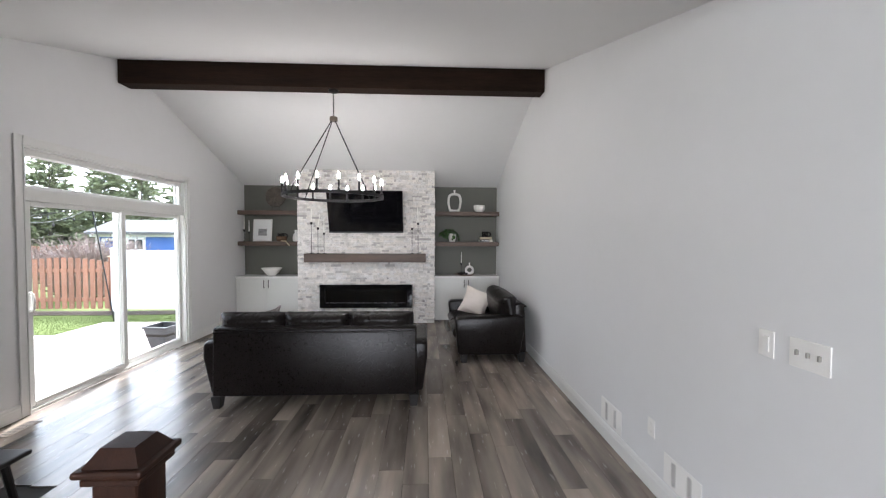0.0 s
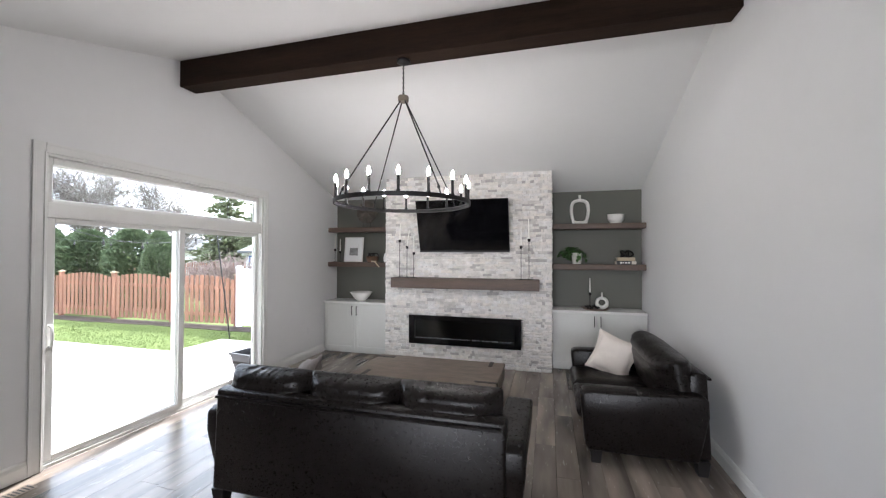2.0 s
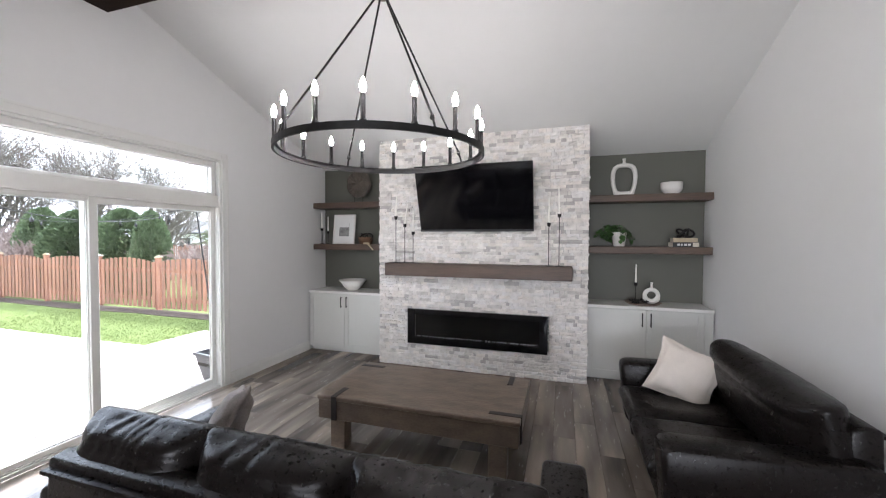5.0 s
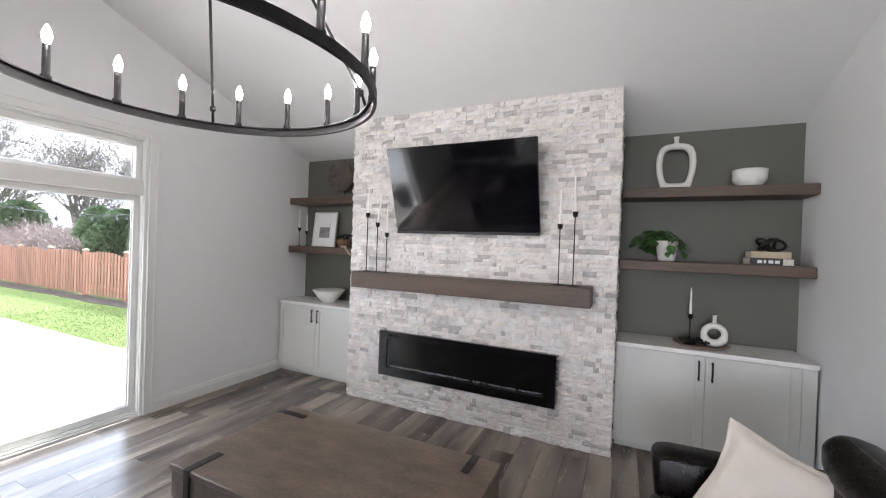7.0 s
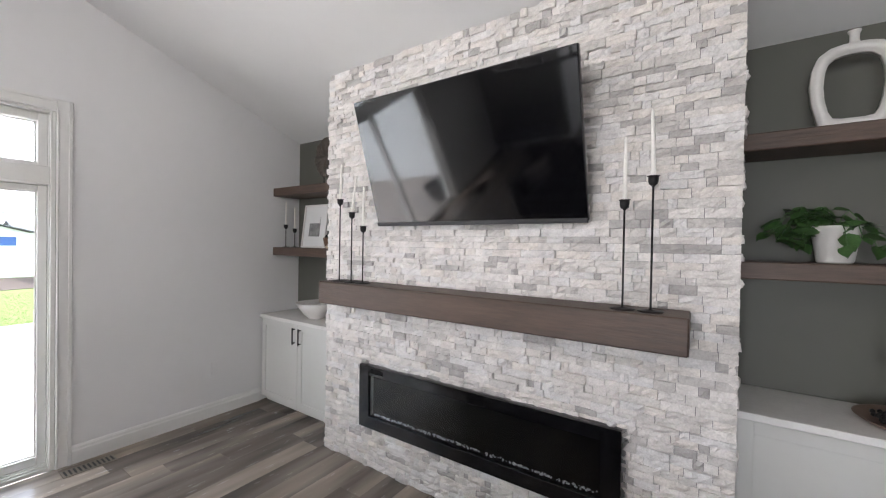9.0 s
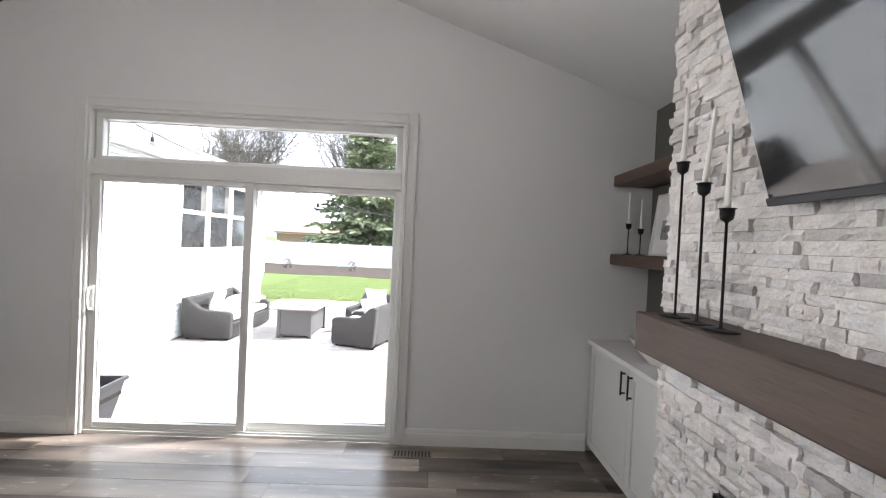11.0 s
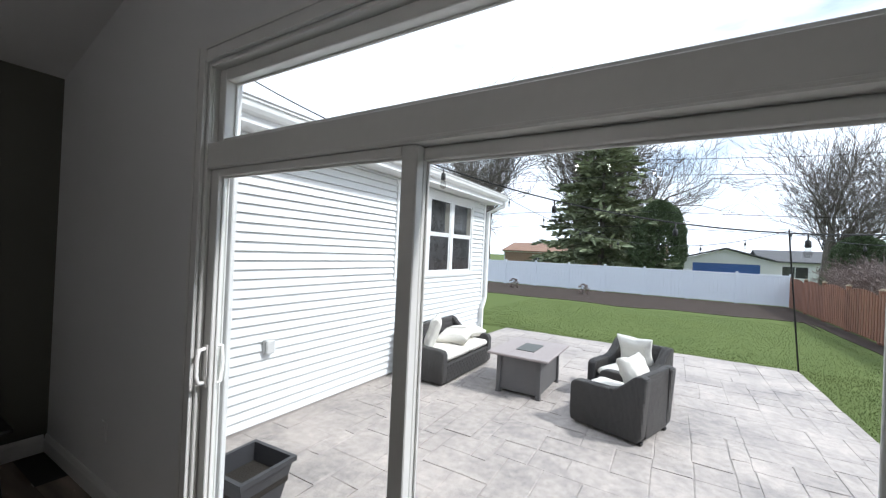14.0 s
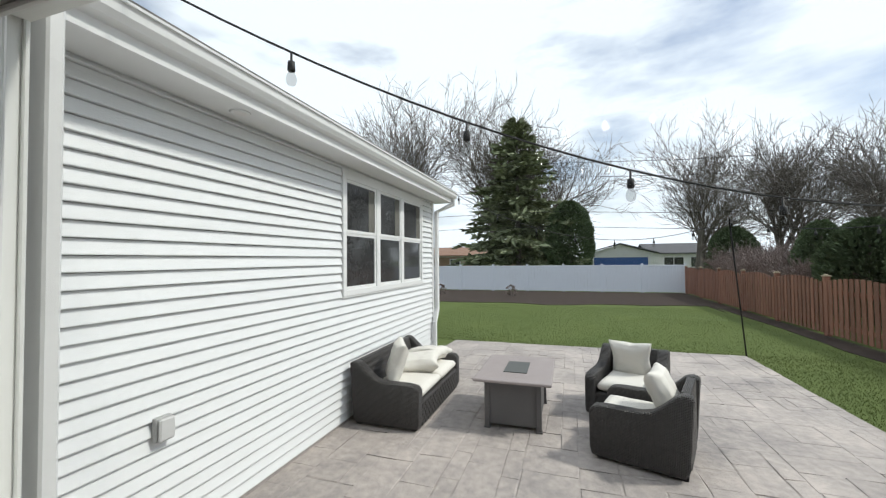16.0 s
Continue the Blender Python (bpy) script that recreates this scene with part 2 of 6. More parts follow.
M_WICKER = mat("dark_brown_wicker", (0.050, 0.045, 0.042), 0.45, var=0.4, scale=30, bump=1.0, bump_scale=55)
M_OUTCUSH = mat("off_white_outdoor_cushion", (0.70, 0.67, 0.61), 0.9, var=0.04, scale=9, bump=0.3, bump_scale=220)
M_FIRETOP = mat("brown_grey_tile_table_top", (0.33, 0.285, 0.275), 0.5, var=0.1, scale=5, bump=0.1)
M_FIREBASE = mat("grey_metal_table_base", (0.11, 0.105, 0.105), 0.5, var=0.08, scale=4)
M_FIRELID = mat("slate_grey_lid", (0.10, 0.105, 0.10), 0.55, var=0.1)
M_PLANTER = mat("charcoal_plastic_planter", (0.040, 0.040, 0.044), 0.5, var=0.15, scale=5)
M_SOIL = mat("planter_soil", (0.02, 0.016, 0.012), 0.95, bump=0.8)
M_BARK = mat("grey_brown_bark", (0.16, 0.14, 0.123), 0.95, var=0.35, scale=3, bump=0.8, bump_scale=14)
M_SPRUCE = island_tones(mat("spruce_needles", (0.31, 0.335, 0.20), 0.85, second=(0.17, 0.20, 0.12), scale=2.5), 0.4)
M_ARBOR = island_tones(mat("arborvitae_foliage", (0.165, 0.215, 0.110), 0.85, second=(0.085, 0.120, 0.062), scale=3), 0.4)
M_BUSH = island_tones(mat("budding_twig_haze", (0.34, 0.27, 0.24), 0.9, second=(0.20, 0.16, 0.145), scale=2), 0.3)
M_BLUE = mat("blue_house_siding", (0.055, 0.125, 0.36), 0.6, var=0.06, scale=1, stretch=(0.2, 0.2, 8))
M_ROOFGREY = mat("far_grey_roof", (0.10, 0.10, 0.105), 0.9, var=0.15, scale=2)
M_TAN = mat("far_tan_brick", (0.34, 0.23, 0.17), 0.85, var=0.15, scale=3)
M_TANROOF = mat("far_brown_roof", (0.28, 0.17, 0.12), 0.9, var=0.15, scale=2)
M_DARKGLASS = mat("dark_window_interior", (0.045, 0.046, 0.047), 0.06, var=0.5, scale=3.5, spec=0.9)
M_CURTAIN = mat("grey_curtain", (0.30, 0.29, 0.26), 0.9, var=0.2, scale=4, stretch=(8, 8, 0.5))
def woven(m, size):
    """Press an over-and-under weave into a material's relief."""
    n, l = m.node_tree.nodes, m.node_tree.links
    b = n["Principled BSDF"]
    tc = n.new("ShaderNodeTexCoord")
    hs = []
    for axis in ("X", "Y", "Z"):
        w = n.new("ShaderNodeTexWave")
        w.bands_direction = axis
        w.inputs["Scale"].default_value = 0.314 / size
        w.inputs["Distortion"].default_value, w.inputs["Detail"].default_value = 0.6, 1.0
        l.new(tc.outputs["Object"], w.inputs["Vector"])
        hs.append(w.outputs["Fac"])
    a, c = n.new("ShaderNodeMath"), n.new("ShaderNodeMath")
    a.operation = c.operation = "MULTIPLY_ADD"
    l.new(hs[0], a.inputs[0]), l.new(hs[2], a.inputs[1]), l.new(hs[1], a.inputs[2])
    l.new(hs[1], c.inputs[0]), l.new(hs[2], c.inputs[1]), l.new(a.outputs[0], c.inputs[2])
    bp = n.new("ShaderNodeBump")
    bp.inputs["Strength"].default_value, bp.inputs["Distance"].default_value = 0.8, 0.006
    l.new(c.outputs[0], bp.inputs["Height"])
    l.new(bp.outputs[0], b.inputs["Normal"])
    return m


woven(M_WICKER, 0.013)
M_FIREGLASS = glass_mat("smoked_fire_glass", (0.85, 0.85, 0.85), gloss=0.07, grow=0.3)
M_GLASS = glass_mat("clear_pane", gloss=0.02, grow=0.4)
M_BULBGLASS = glass_mat("clear_bulb_glass", (0.80, 0.80, 0.79), 0.01, grow=0.06)
M_BULB = glow_mat("lit_bulb", (1.0, 0.92, 0.83), 36.0)
M_RUBBER = mat("black_rubber_cord", (0.012, 0.012, 0.012), 0.6)


# ---- makers ----
def bbox(bm, x0, x1, y0, y1, z0, z1, bevel=0.0, seg=1, mtx=None):
    """A box, its edges rounded by bevel, added to bm."""
    t = bmesh.new()
    r = bmesh.ops.create_cube(t, size=1)
    for v in r["verts"]:
        v.co = Vector((x0 if v.co.x < 0 else x1, y0 if v.co.y < 0 else y1, z0 if v.co.z < 0 else z1))
    if bevel:
        bmesh.ops.bevel(t, geom=t.edges[:], offset=bevel, segments=seg, affect="EDGES", profile=0.5)
    if mtx is not None:
        t.transform(mtx)
    me = bpy.data.meshes.new("tmp")
    t.to_mesh(me)
    bm.from_mesh(me)
    bpy.data.meshes.remove(me)
    t.free()
    return bm


def box(x0, x1, y0, y1, z0, z1, bevel=0.0, seg=1, mtx=None):
    return bbox(bmesh.new(), x0, x1, y0, y1, z0, z1, bevel, seg, mtx)


def tube(points, radii, sides=8, closed=False, bm=None):
    """A tube through points; radii is one number or one for each point."""
    bm = bm or bmesh.new()
    pts = [Vector(p) for p in points]
    if not hasattr(radii, "__len__"):
        radii = [radii] * len(pts)
    rings, up = [], None
    n = len(pts)
    for i, p in enumerate(pts):
        if closed:
            d = pts[(i + 1) % n] - pts[i - 1]
        else:
            d = pts[min(i + 1, n - 1)] - pts[max(i - 1, 0)]
        d.normalize()
        if up is None:
            up = d.orthogonal().normalized()
        up = (up - d * up.dot(d))
        up = up.normalized() if up.length > 1e-6 else d.orthogonal().normalized()
        side = d.cross(up)
        rings.append([bm.verts.new(p + (up * math.cos(a) + side * math.sin(a)) * radii[i]) for a in (2 * math.pi * k / sides for k in range(sides))])
    for i in range(n if closed else n - 1):
        a, b = rings[i], rings[(i + 1) % n]
        for k in range(sides):
            bm.faces.new((a[k], a[(k + 1) % sides], b[(k + 1) % sides], b[k]))
    if not closed:
        bm.faces.new(rings[0][::-1])
        bm.faces.new(rings[-1])
    return bm


def lathe(profile, sides=24, flute=0.0, bm=None):
    """Turn a profile of (radius, height) about z. flute: depth of vertical ribs."""
    bm = bm or bmesh.new()
    rings = []
    for r, z in profile:
        rings.append([bm.verts.new(((r * (1 - flute * (k % 2))) * math.cos(2 * math.pi * k / sides), (r * (1 - flute * (k % 2))) * math.sin(2 * math.pi * k / sides), z)) for k in range(sides)])
    for a, b in zip(rings, rings[1:]):
        for k in range(sides):
            bm.faces.new((a[k], a[(k + 1) % sides], b[(k + 1) % sides], b[k]))
    if profile[0][0] > 1e-5:
        bm.faces.new(rings[0][::-1])
    if profile[-1][0] > 1e-5:
        bm.faces.new(rings[-1])
    return bm


def prism(outline, depth, axis="y", bm=None, bevel=0.0):
    """Extrude a closed outline of (a, b) through depth = (from, to) along an axis."""
    own = bmesh.new()
    def at(a, b, d):
        return {"x": (d, a, b), "y": (a, d, b), "z": (a, b, d)}[axis]
    lo = [own.verts.new(at(a, b, depth[0])) for a, b in outline]
    hi = [own.verts.new(at(a, b, depth[1])) for a, b in outline]
    n = len(outline)
    own.faces.new(lo)
    own.faces.new(hi[::-1])
    for i in range(n):
        own.faces.new((lo[i], hi[i], hi[(i + 1) % n], lo[(i + 1) % n]))
    bmesh.ops.recalc_face_normals(own, faces=own.faces[:])
    if bevel:
        bmesh.ops.bevel(own, geom=own.edges[:], offset=bevel, segments=2, affect="EDGES", profile=0.5)
    if bm is None:
        return own
    me = bpy.data.meshes.new("tmp")
    own.to_mesh(me)
    bm.from_mesh(me)
    bpy.data.meshes.remove(me)
    own.free()
    return bm


def cushion(sx, sy, sz, puff=0.35, power=4.0, wrinkle=0.006, seed=0, cuts=11, sag=0.0):
    """A stuffed cushion centred on its own middle: rounded rims, a swollen middle, and creases."""
    bm = bmesh.new()
    bmesh.ops.create_cube(bm, size=2)
    bmesh.ops.subdivide_edges(bm, edges=bm.edges[:], cuts=cuts, use_grid_fill=True)
    for v in bm.verts:
        x, y, z = v.co
        ex, ey = (1 - abs(x) ** power), (1 - abs(y) ** power)
        thick = (1 - puff) + puff * math.sqrt(max(ex, 0) * max(ey, 0))
        rim = 1 - 0.10 * abs(z) ** 2
        p = Vector((x * rim * sx / 2, y * rim * sy / 2, z * thick * sz / 2))
        p.z -= sag * (1 - x * x) * (1 - y * y) * sz
        q = Vector((p.x * 7 + seed * 3.1, p.y * 7, p.z * 7 + seed))
        p += Vector((noise.noise(q), noise.noise(q + Vector((9, 2, 4))), noise.noise(q * 1.7))) * wrinkle
        v.co = p
    for f in bm.faces:
        f.smooth = True
    return bm


def smooth(bm):
    for f in bm.faces:
        f.smooth = True
    return bm


def place(bm, m):
    bm.transform(m)
    return bm


def as_mesh(name, bm, material):
    me = bpy.data.meshes.new(name)
    bm.normal_update()
    bm.to_mesh(me)
    bm.free()
    me.materials.append(material)
    return me


def part(name, bm, material, parent, label=""):
    """One mesh object under a thing or under a part; its mesh lies in the thing's own frame."""
    ob = new(name, as_mesh(name, bm, material))
    ob.parent = parent
    if label:
        ob["label"] = label
    return ob


def thing(name, label, category, m=None, group="", kind=""):
    ob = new(name)
    ob.empty_display_size = 0.1
    ob.matrix_basis = m or Matrix()
    return tagged(ob, label, category, group, kind)


def solid(name, bm, material, label, category, m=None, group="", kind=""):
    """A top-level thing of one mesh."""
    ob = new(name, as_mesh(name, bm, material))
    ob.matrix_basis = m or Matrix()
    return tagged(ob, label, category, group, kind)


def structure(name, bm, material, label, category):
    return solid(name, bm, material, label, category, kind="structure")

# ---- the room ----
XW, XE, YN, YG, YS = -3.775, 1.54, 8.50, 1.93, -5.6   # west, east, north walls; green wall; wall behind
RIDGE_Y, RIDGE_Z, EAVE_N, EAVE_S = 5.29, 3.90, 2.775, 2.885
DY0, DY1, DZ = 4.03, 6.505, 2.56                        # opening of the patio door
WALL_T = 0.125
Y_PLANKS = -2.2                                           # planks are laid one by one from here on


def roof_z(y):
    if y >= RIDGE_Y:
        return RIDGE_Z + (EAVE_N - RIDGE_Z) * (y - RIDGE_Y) / (YN - RIDGE_Y)
    return max(RIDGE_Z + (EAVE_S - RIDGE_Z) * (RIDGE_Y - y) / (RIDGE_Y - YG), EAVE_S)


def gable(y0, y1, z0, x0, x1):
    """A piece of wall under the sloping ceiling."""
    ys = [y0] + [y for y in (YG, RIDGE_Y) if y0 < y < y1] + [y1]
    outline = [(y0, z0), (y1, z0)] + [(y, roof_z(y) + 0.06) for y in reversed(ys)]
    return prism(outline, (x0, x1), "x")


XWO = XW - WALL_T
bm = gable(DY1, YN + 0.2, -0.2, XWO, XW)
for piece in (gable(YG - 0.2, DY0, -0.2, XWO, XW), gable(DY0, DY1, DZ, XWO, XW)):
    me = bpy.data.meshes.new("tmp")
    piece.to_mesh(me)
    bm.from_mesh(me)
    bpy.data.meshes.remove(me)
wall_west = structure("wall_west", bm, M_WALL, "white painted gable wall around the patio door", "wall")
wall_east = structure("wall_east", gable(YS, YN + 0.2, -0.2, XE, XE + 0.2), M_WALL, "plain white painted wall", "wall")
wall_north = structure("wall_north", box(XW, XE, YN, YN + 0.2, -0.2, EAVE_N + 0.1), M_GREEN, "sage green painted wall behind the shelves", "wall")
XG = -2.15
wall_green = structure("wall_green", box(XW, XG, YG - 0.14, YG, -0.2, EAVE_S + 0.1), M_GREEN, "dark sage green painted accent wall", "wall")
wall_stair = structure("wall_stair", box(XG - 0.14, XG, YS, YG - 0.14, -0.2, EAVE_S + 0.1), M_WALL, "plain white wall beside the stairs", "wall")
# unseen back wall; its wide opening is assumed and frames the fill lamp
bm = box(XG - 0.14, -2.0, YS - 0.2, YS, -0.2, EAVE_S + 0.1)
for a in ((1.2, XE + 0.2, -0.2, EAVE_S + 0.1), (-2.0, 1.2, -0.2, 0.25), (-2.0, 1.2, 2.5, EAVE_S + 0.1)):
    bbox(bm, a[0], a[1], YS - 0.2, YS, a[2], a[3])
wall_south = structure("wall_south", bm, M_WALL, "unseen white back wall with an assumed opening for the fill lamp", "wall")
T = 0.14
bm = prism([(RIDGE_Y, RIDGE_Z), (YN + 0.2, roof_z(YN + 0.2)), (YN + 0.2, roof_z(YN + 0.2) + T), (RIDGE_Y, RIDGE_Z + T), (YG, EAVE_S + T), (YS - 0.2, EAVE_S + T), (YS - 0.2, EAVE_S), (YG, EAVE_S)], (XWO, XE + 0.2), "x")
ceiling = structure("ceiling", bm, M_CEIL, "white vaulted ceiling with smooth paint", "ceiling")

floor = structure("floor", bbox(box(XW - 0.02, XE + 0.02, Y_PLANKS, YN, -0.2, -0.008), XW - 0.02, XE + 0.02, YS, Y_PLANKS, -0.2, 0.0), M_SUBFLOOR, "grey-brown vinyl plank floor", "floor")


def baseboard(name, a, b, inward):
    """A moulded board along a wall from a to b; inward points into the room."""
    a, b, inward = Vector((*a, 0)), Vector((*b, 0)), Vector((*inward, 0))
    prof = [(0, 0), (0.016, 0), (0.016, 0.092), (0.012, 0.104), (0.011, 0.118), (0.005, 0.132), (0, 0.134)]
    bm = bmesh.new()
    va = [bm.verts.new(a + inward * (d + 0.001) + Vector((0, 0, z))) for d, z in prof]
    vb = [bm.verts.new(b + inward * (d + 0.001) + Vector((0, 0, z))) for d, z in prof]
    n = len(prof)
    bm.faces.new(va), bm.faces.new(vb[::-1])
    for i in range(n):
        bm.faces.new((va[i], va[(i + 1) % n], vb[(i + 1) % n], vb[i]))
    bmesh.ops.recalc_face_normals(bm, faces=bm.faces[:])
    return structure(name, bm, M_TRIM, "white moulded baseboard", "baseboard")


baseboard("baseboard_east", (XE, YS), (XE, 8.05), (-1, 0))
baseboard("baseboard_west", (XW, DY1 + 0.087), (XW, 8.05), (1, 0))
baseboard("baseboard_corner", (XW, YG), (XW, DY0 - 0.087), (1, 0))
baseboard("baseboard_green", (XW + 0.02, YG), (XG, YG), (0, 1))

# ---- patio door ----
door = thing("door_1", "white vinyl sliding glass patio door with a transom window, closed", "patio door", pose(0, 0, 0), kind="structure")


def casing(name, y0, y1, z0, z1, side):
    """A flat casing board with a raised outer band and a bead along the opening; side tells where its outer edge lies."""
    c = box(XW + 0.001, XW + 0.014, y0, y1, z0, z1, 0.003)
    if side == "top":
        bbox(c, XW + 0.014, XW + 0.020, y0, y1, z1 - 0.022, z1, 0.002)
        bbox(c, XW + 0.014, XW + 0.023, y0 + 0.06, y1 - 0.06, z0, z0 + 0.012, 0.003)
    else:
        o, i = (y0, y1) if side == "south" else (y1, y0)
        s = 1 if side == "south" else -1
        bbox(c, XW + 0.014, XW + 0.020, min(o, o + s * 0.022), max(o, o + s * 0.022), z0, z1, 0.002)
        bbox(c, XW + 0.014, XW + 0.023, min(i, i - s * 0.012), max(i, i - s * 0.012), z0, z1 - 0.074, 0.003)
    part(name, c, M_TRIM, door)


casing("casing", DY0 - 0.085, DY0, 0, DZ + 0.085, "south")
casing("casing", DY1, DY1 + 0.085, 0, DZ + 0.085, "north")
casing("casing", DY0 + 0.001, DY1 - 0.001, DZ, DZ + 0.085, "top")
FX0, FX1 = XW - 0.118, XW + 0.004
J = 0.022
for nm, y0, y1, z0, z1 in (("jamb", DY0, DY0 + J, 0, DZ), ("jamb", DY1 - J - 0.008, DY1, 0, DZ), ("head", DY0 + J, DY1 - J - 0.008, DZ - 0.02, DZ), ("transom_bar", DY0 + J, DY1 - J - 0.008, 2.036, 2.164)):
    c = box(FX0, FX1 - (0.006 if nm == "transom_bar" else 0), y0, y1, z0, z1, 0.004)
    if nm == "jamb":
        s = 1 if y0 < 5 else -1
        e = y1 if s > 0 else y0
        for xa, xb, d in ((FX0 + 0.004, FX0 + 0.012, 0.008), (XW - 0.020, XW - 0.012, 0.007)):
            bbox(c, xa, xb, min(e, e + s * d), max(e, e + s * d), z0, z1, 0.002)
    if nm == "transom_bar":
        bbox(c, FX1 - 0.008, FX1 - 0.002, y0, y1, z0 + 0.004, z0 + 0.016, 0.002)
    part(nm, c, M_VINYL, door)
for nm, q in (("exterior_trim", (DY0 - 0.055, DY0 + 0.022, -0.12, DZ + 0.05)), ("exterior_trim", (DY1 - 0.028, DY1 + 0.055, -0.12, DZ + 0.05)), ("exterior_trim", (DY0 + 0.024, DY1 - 0.030, DZ - 0.024, DZ + 0.05))):
    c = box(FX0 - 0.046, FX0 - 0.020, *q, 0.004)
    y0, y1 = (q[0], q[1] - 0.03) if q[1] < 5 else (q[0] + 0.03, q[1]) if q[0] > 5 else (q[0], q[1])
    bbox(c, FX0 - 0.062, FX0 - 0.046, y0, y1, q[2], q[3], 0.004)
    part(nm, c, M_EXTTRIM, door, "white vinyl outside trim")
c = box(FX0 - 0.02, XW - 0.006, DY0 + J, DY1 - J - 0.008, 0.0, 0.03, 0.003)
for xr in (-0.018, -0.062, -0.106):
    bbox(c, XW + xr - 0.006, XW + xr, DY0 + J, DY1 - J - 0.008, 0.03, 0.045, 0.001)
part("sill_track", c, M_VINYL, door, "white vinyl sill with raised tracks")


def sash(name, xc, y0, y1, z0, z1, st, rail_b, rail_t, depth=0.04):
    """A glazed leaf: two stiles, two rails and a pane."""
    bm = bmesh.new()
    bbox(bm, xc - depth / 2, xc + depth / 2, y0, y0 + st, z0, z1, 0.004)
    bbox(bm, xc - depth / 2, xc + depth / 2, y1 - st, y1, z0, z1, 0.004)
    bbox(bm, xc - depth / 2, xc + depth / 2, y0 + st, y1 - st, z0, z0 + rail_b, 0.004)
    bbox(bm, xc - depth / 2, xc + depth / 2, y0 + st, y1 - st, z1 - rail_t, z1, 0.004)
    bd = xc - depth / 2 + 0.004
    for q in ((y0 + st, y0 + st + 0.009, z0 + rail_b, z1 - rail_t), (y1 - st - 0.009, y1 - st, z0 + rail_b, z1 - rail_t), (y0 + st + 0.009, y1 - st - 0.009, z0 + rail_b, z0 + rail_b + 0.009), (y0 + st + 0.009, y1 - st - 0.009, z1 - rail_t - 0.009, z1 - rail_t)):
        bbox(bm, bd + 0.006, bd + 0.016, *q, 0.002)
    s = part(name, bm, M_VINYL, door)
    xc = bd
    p = part("pane", box(xc - 0.003, xc + 0.003, y0 + st - 0.005, y1 - st + 0.005, z0 + rail_b - 0.005, z1 - rail_t + 0.005), M_GLASS, s, "clear glass pane")
    p.visible_shadow = False
    return s


leaf_s = sash("sliding_leaf", XW - 0.042, DY0 + J + 0.001, 5.305, 0.046, 2.035, 0.066, 0.045, 0.035)
sash("fixed_leaf", XW - 0.086, 5.25, DY1 - J - 0.009, 0.046, 2.035, 0.052, 0.062, 0.046)
part("interlock", box(XW - 0.128, XW - 0.064, 5.2315, 5.2475, 0.046, 2.035, 0.003), M_VINYL, door, "white vinyl meeting stile")
sash("transom_sash", XW - 0.078, DY0 + J + 0.001, DY1 - J - 0.009, 2.165, DZ - 0.021, 0.055, 0.028, 0.058, 0.07)
hy = DY0 + 0.055
hd = tube([(XW - 0.020, hy, 0.98), (XW + 0.012, hy, 0.985), (XW + 0.022, hy, 1.02), (XW + 0.022, hy, 1.10), (XW + 0.012, hy, 1.145), (XW - 0.020, hy, 1.15)], 0.011, 8)
bbox(hd, XW - 0.022, XW - 0.016, hy - 0.018, hy + 0.018, 0.96, 1.17, 0.002)
part("door_handle", smooth(hd), M_PLATE, leaf_s, "white plastic pull handle")
hd = tube([(XW - 0.063, hy, 0.96), (XW - 0.098, hy, 0.97), (XW - 0.105, hy, 1.06), (XW - 0.098, hy, 1.15), (XW - 0.063, hy, 1.16)], 0.010, 8)
part("outside_handle", smooth(hd), M_PLATE, leaf_s, "white plastic outside handle")

# ---- fireplace stack and built-ins ----
SX0, SX1, SY = -2.475, 0.19, 7.83
stack = structure("chimney_breast", box(SX0 + 0.03, SX1 - 0.03, SY + 0.03, YN - 0.003, 0, roof_z(SY + 0.03) + 0.0), M_MORTAR, "white and grey split-face ledgestone fireplace surround", "fireplace wall")

beam = solid("ceiling_beam", box(XW + 0.002, XE - 0.002, 5.19, 5.395, 3.585, 3.93, 0.006), M_DARKWOOD, "dark brown stained wooden ridge beam across the ceiling", "beam")
mantel = solid("mantel_shelf", box(-2.287, 0.014, 7.607, SY + 0.028, 1.22, 1.38, 0.006), M_MANTEL, "walnut-stained thick wooden mantel beam on the stone wall", "mantel")

TVM = pose(-1.135, 7.80, 1.80, 0, 0, 0) @ Matrix.Rotation(radians(18), 4, "X")
tv = thing("television", "large black flat television tilted forward on the stone wall", "television", TVM)
part("bezel", box(-0.712, 0.712, -0.036, 0.0, 0, 0.82, 0.008, 2), M_GLOSSBLACK, tv)
part("screen", box(-0.705, 0.705, -0.0385, -0.035, 0.014, 0.813), M_SCREEN, tv, "glossy black screen, switched off")
part("lower_bezel", box(-0.7125, 0.7125, -0.046, -0.0365, -0.004, 0.022, 0.004), M_PLANTER, tv, "dark grey lower bezel bar")
tb = tube([(0, 0.0, 0.55), (0, 0.12, 0.45)], 0.02, 8)
part("wall_bracket", bbox(tb, -0.2, 0.2, 0.0, 0.02, 0.25, 0.65, 0.003), M_BLACKMETAL, tv, "black steel tilt bracket")

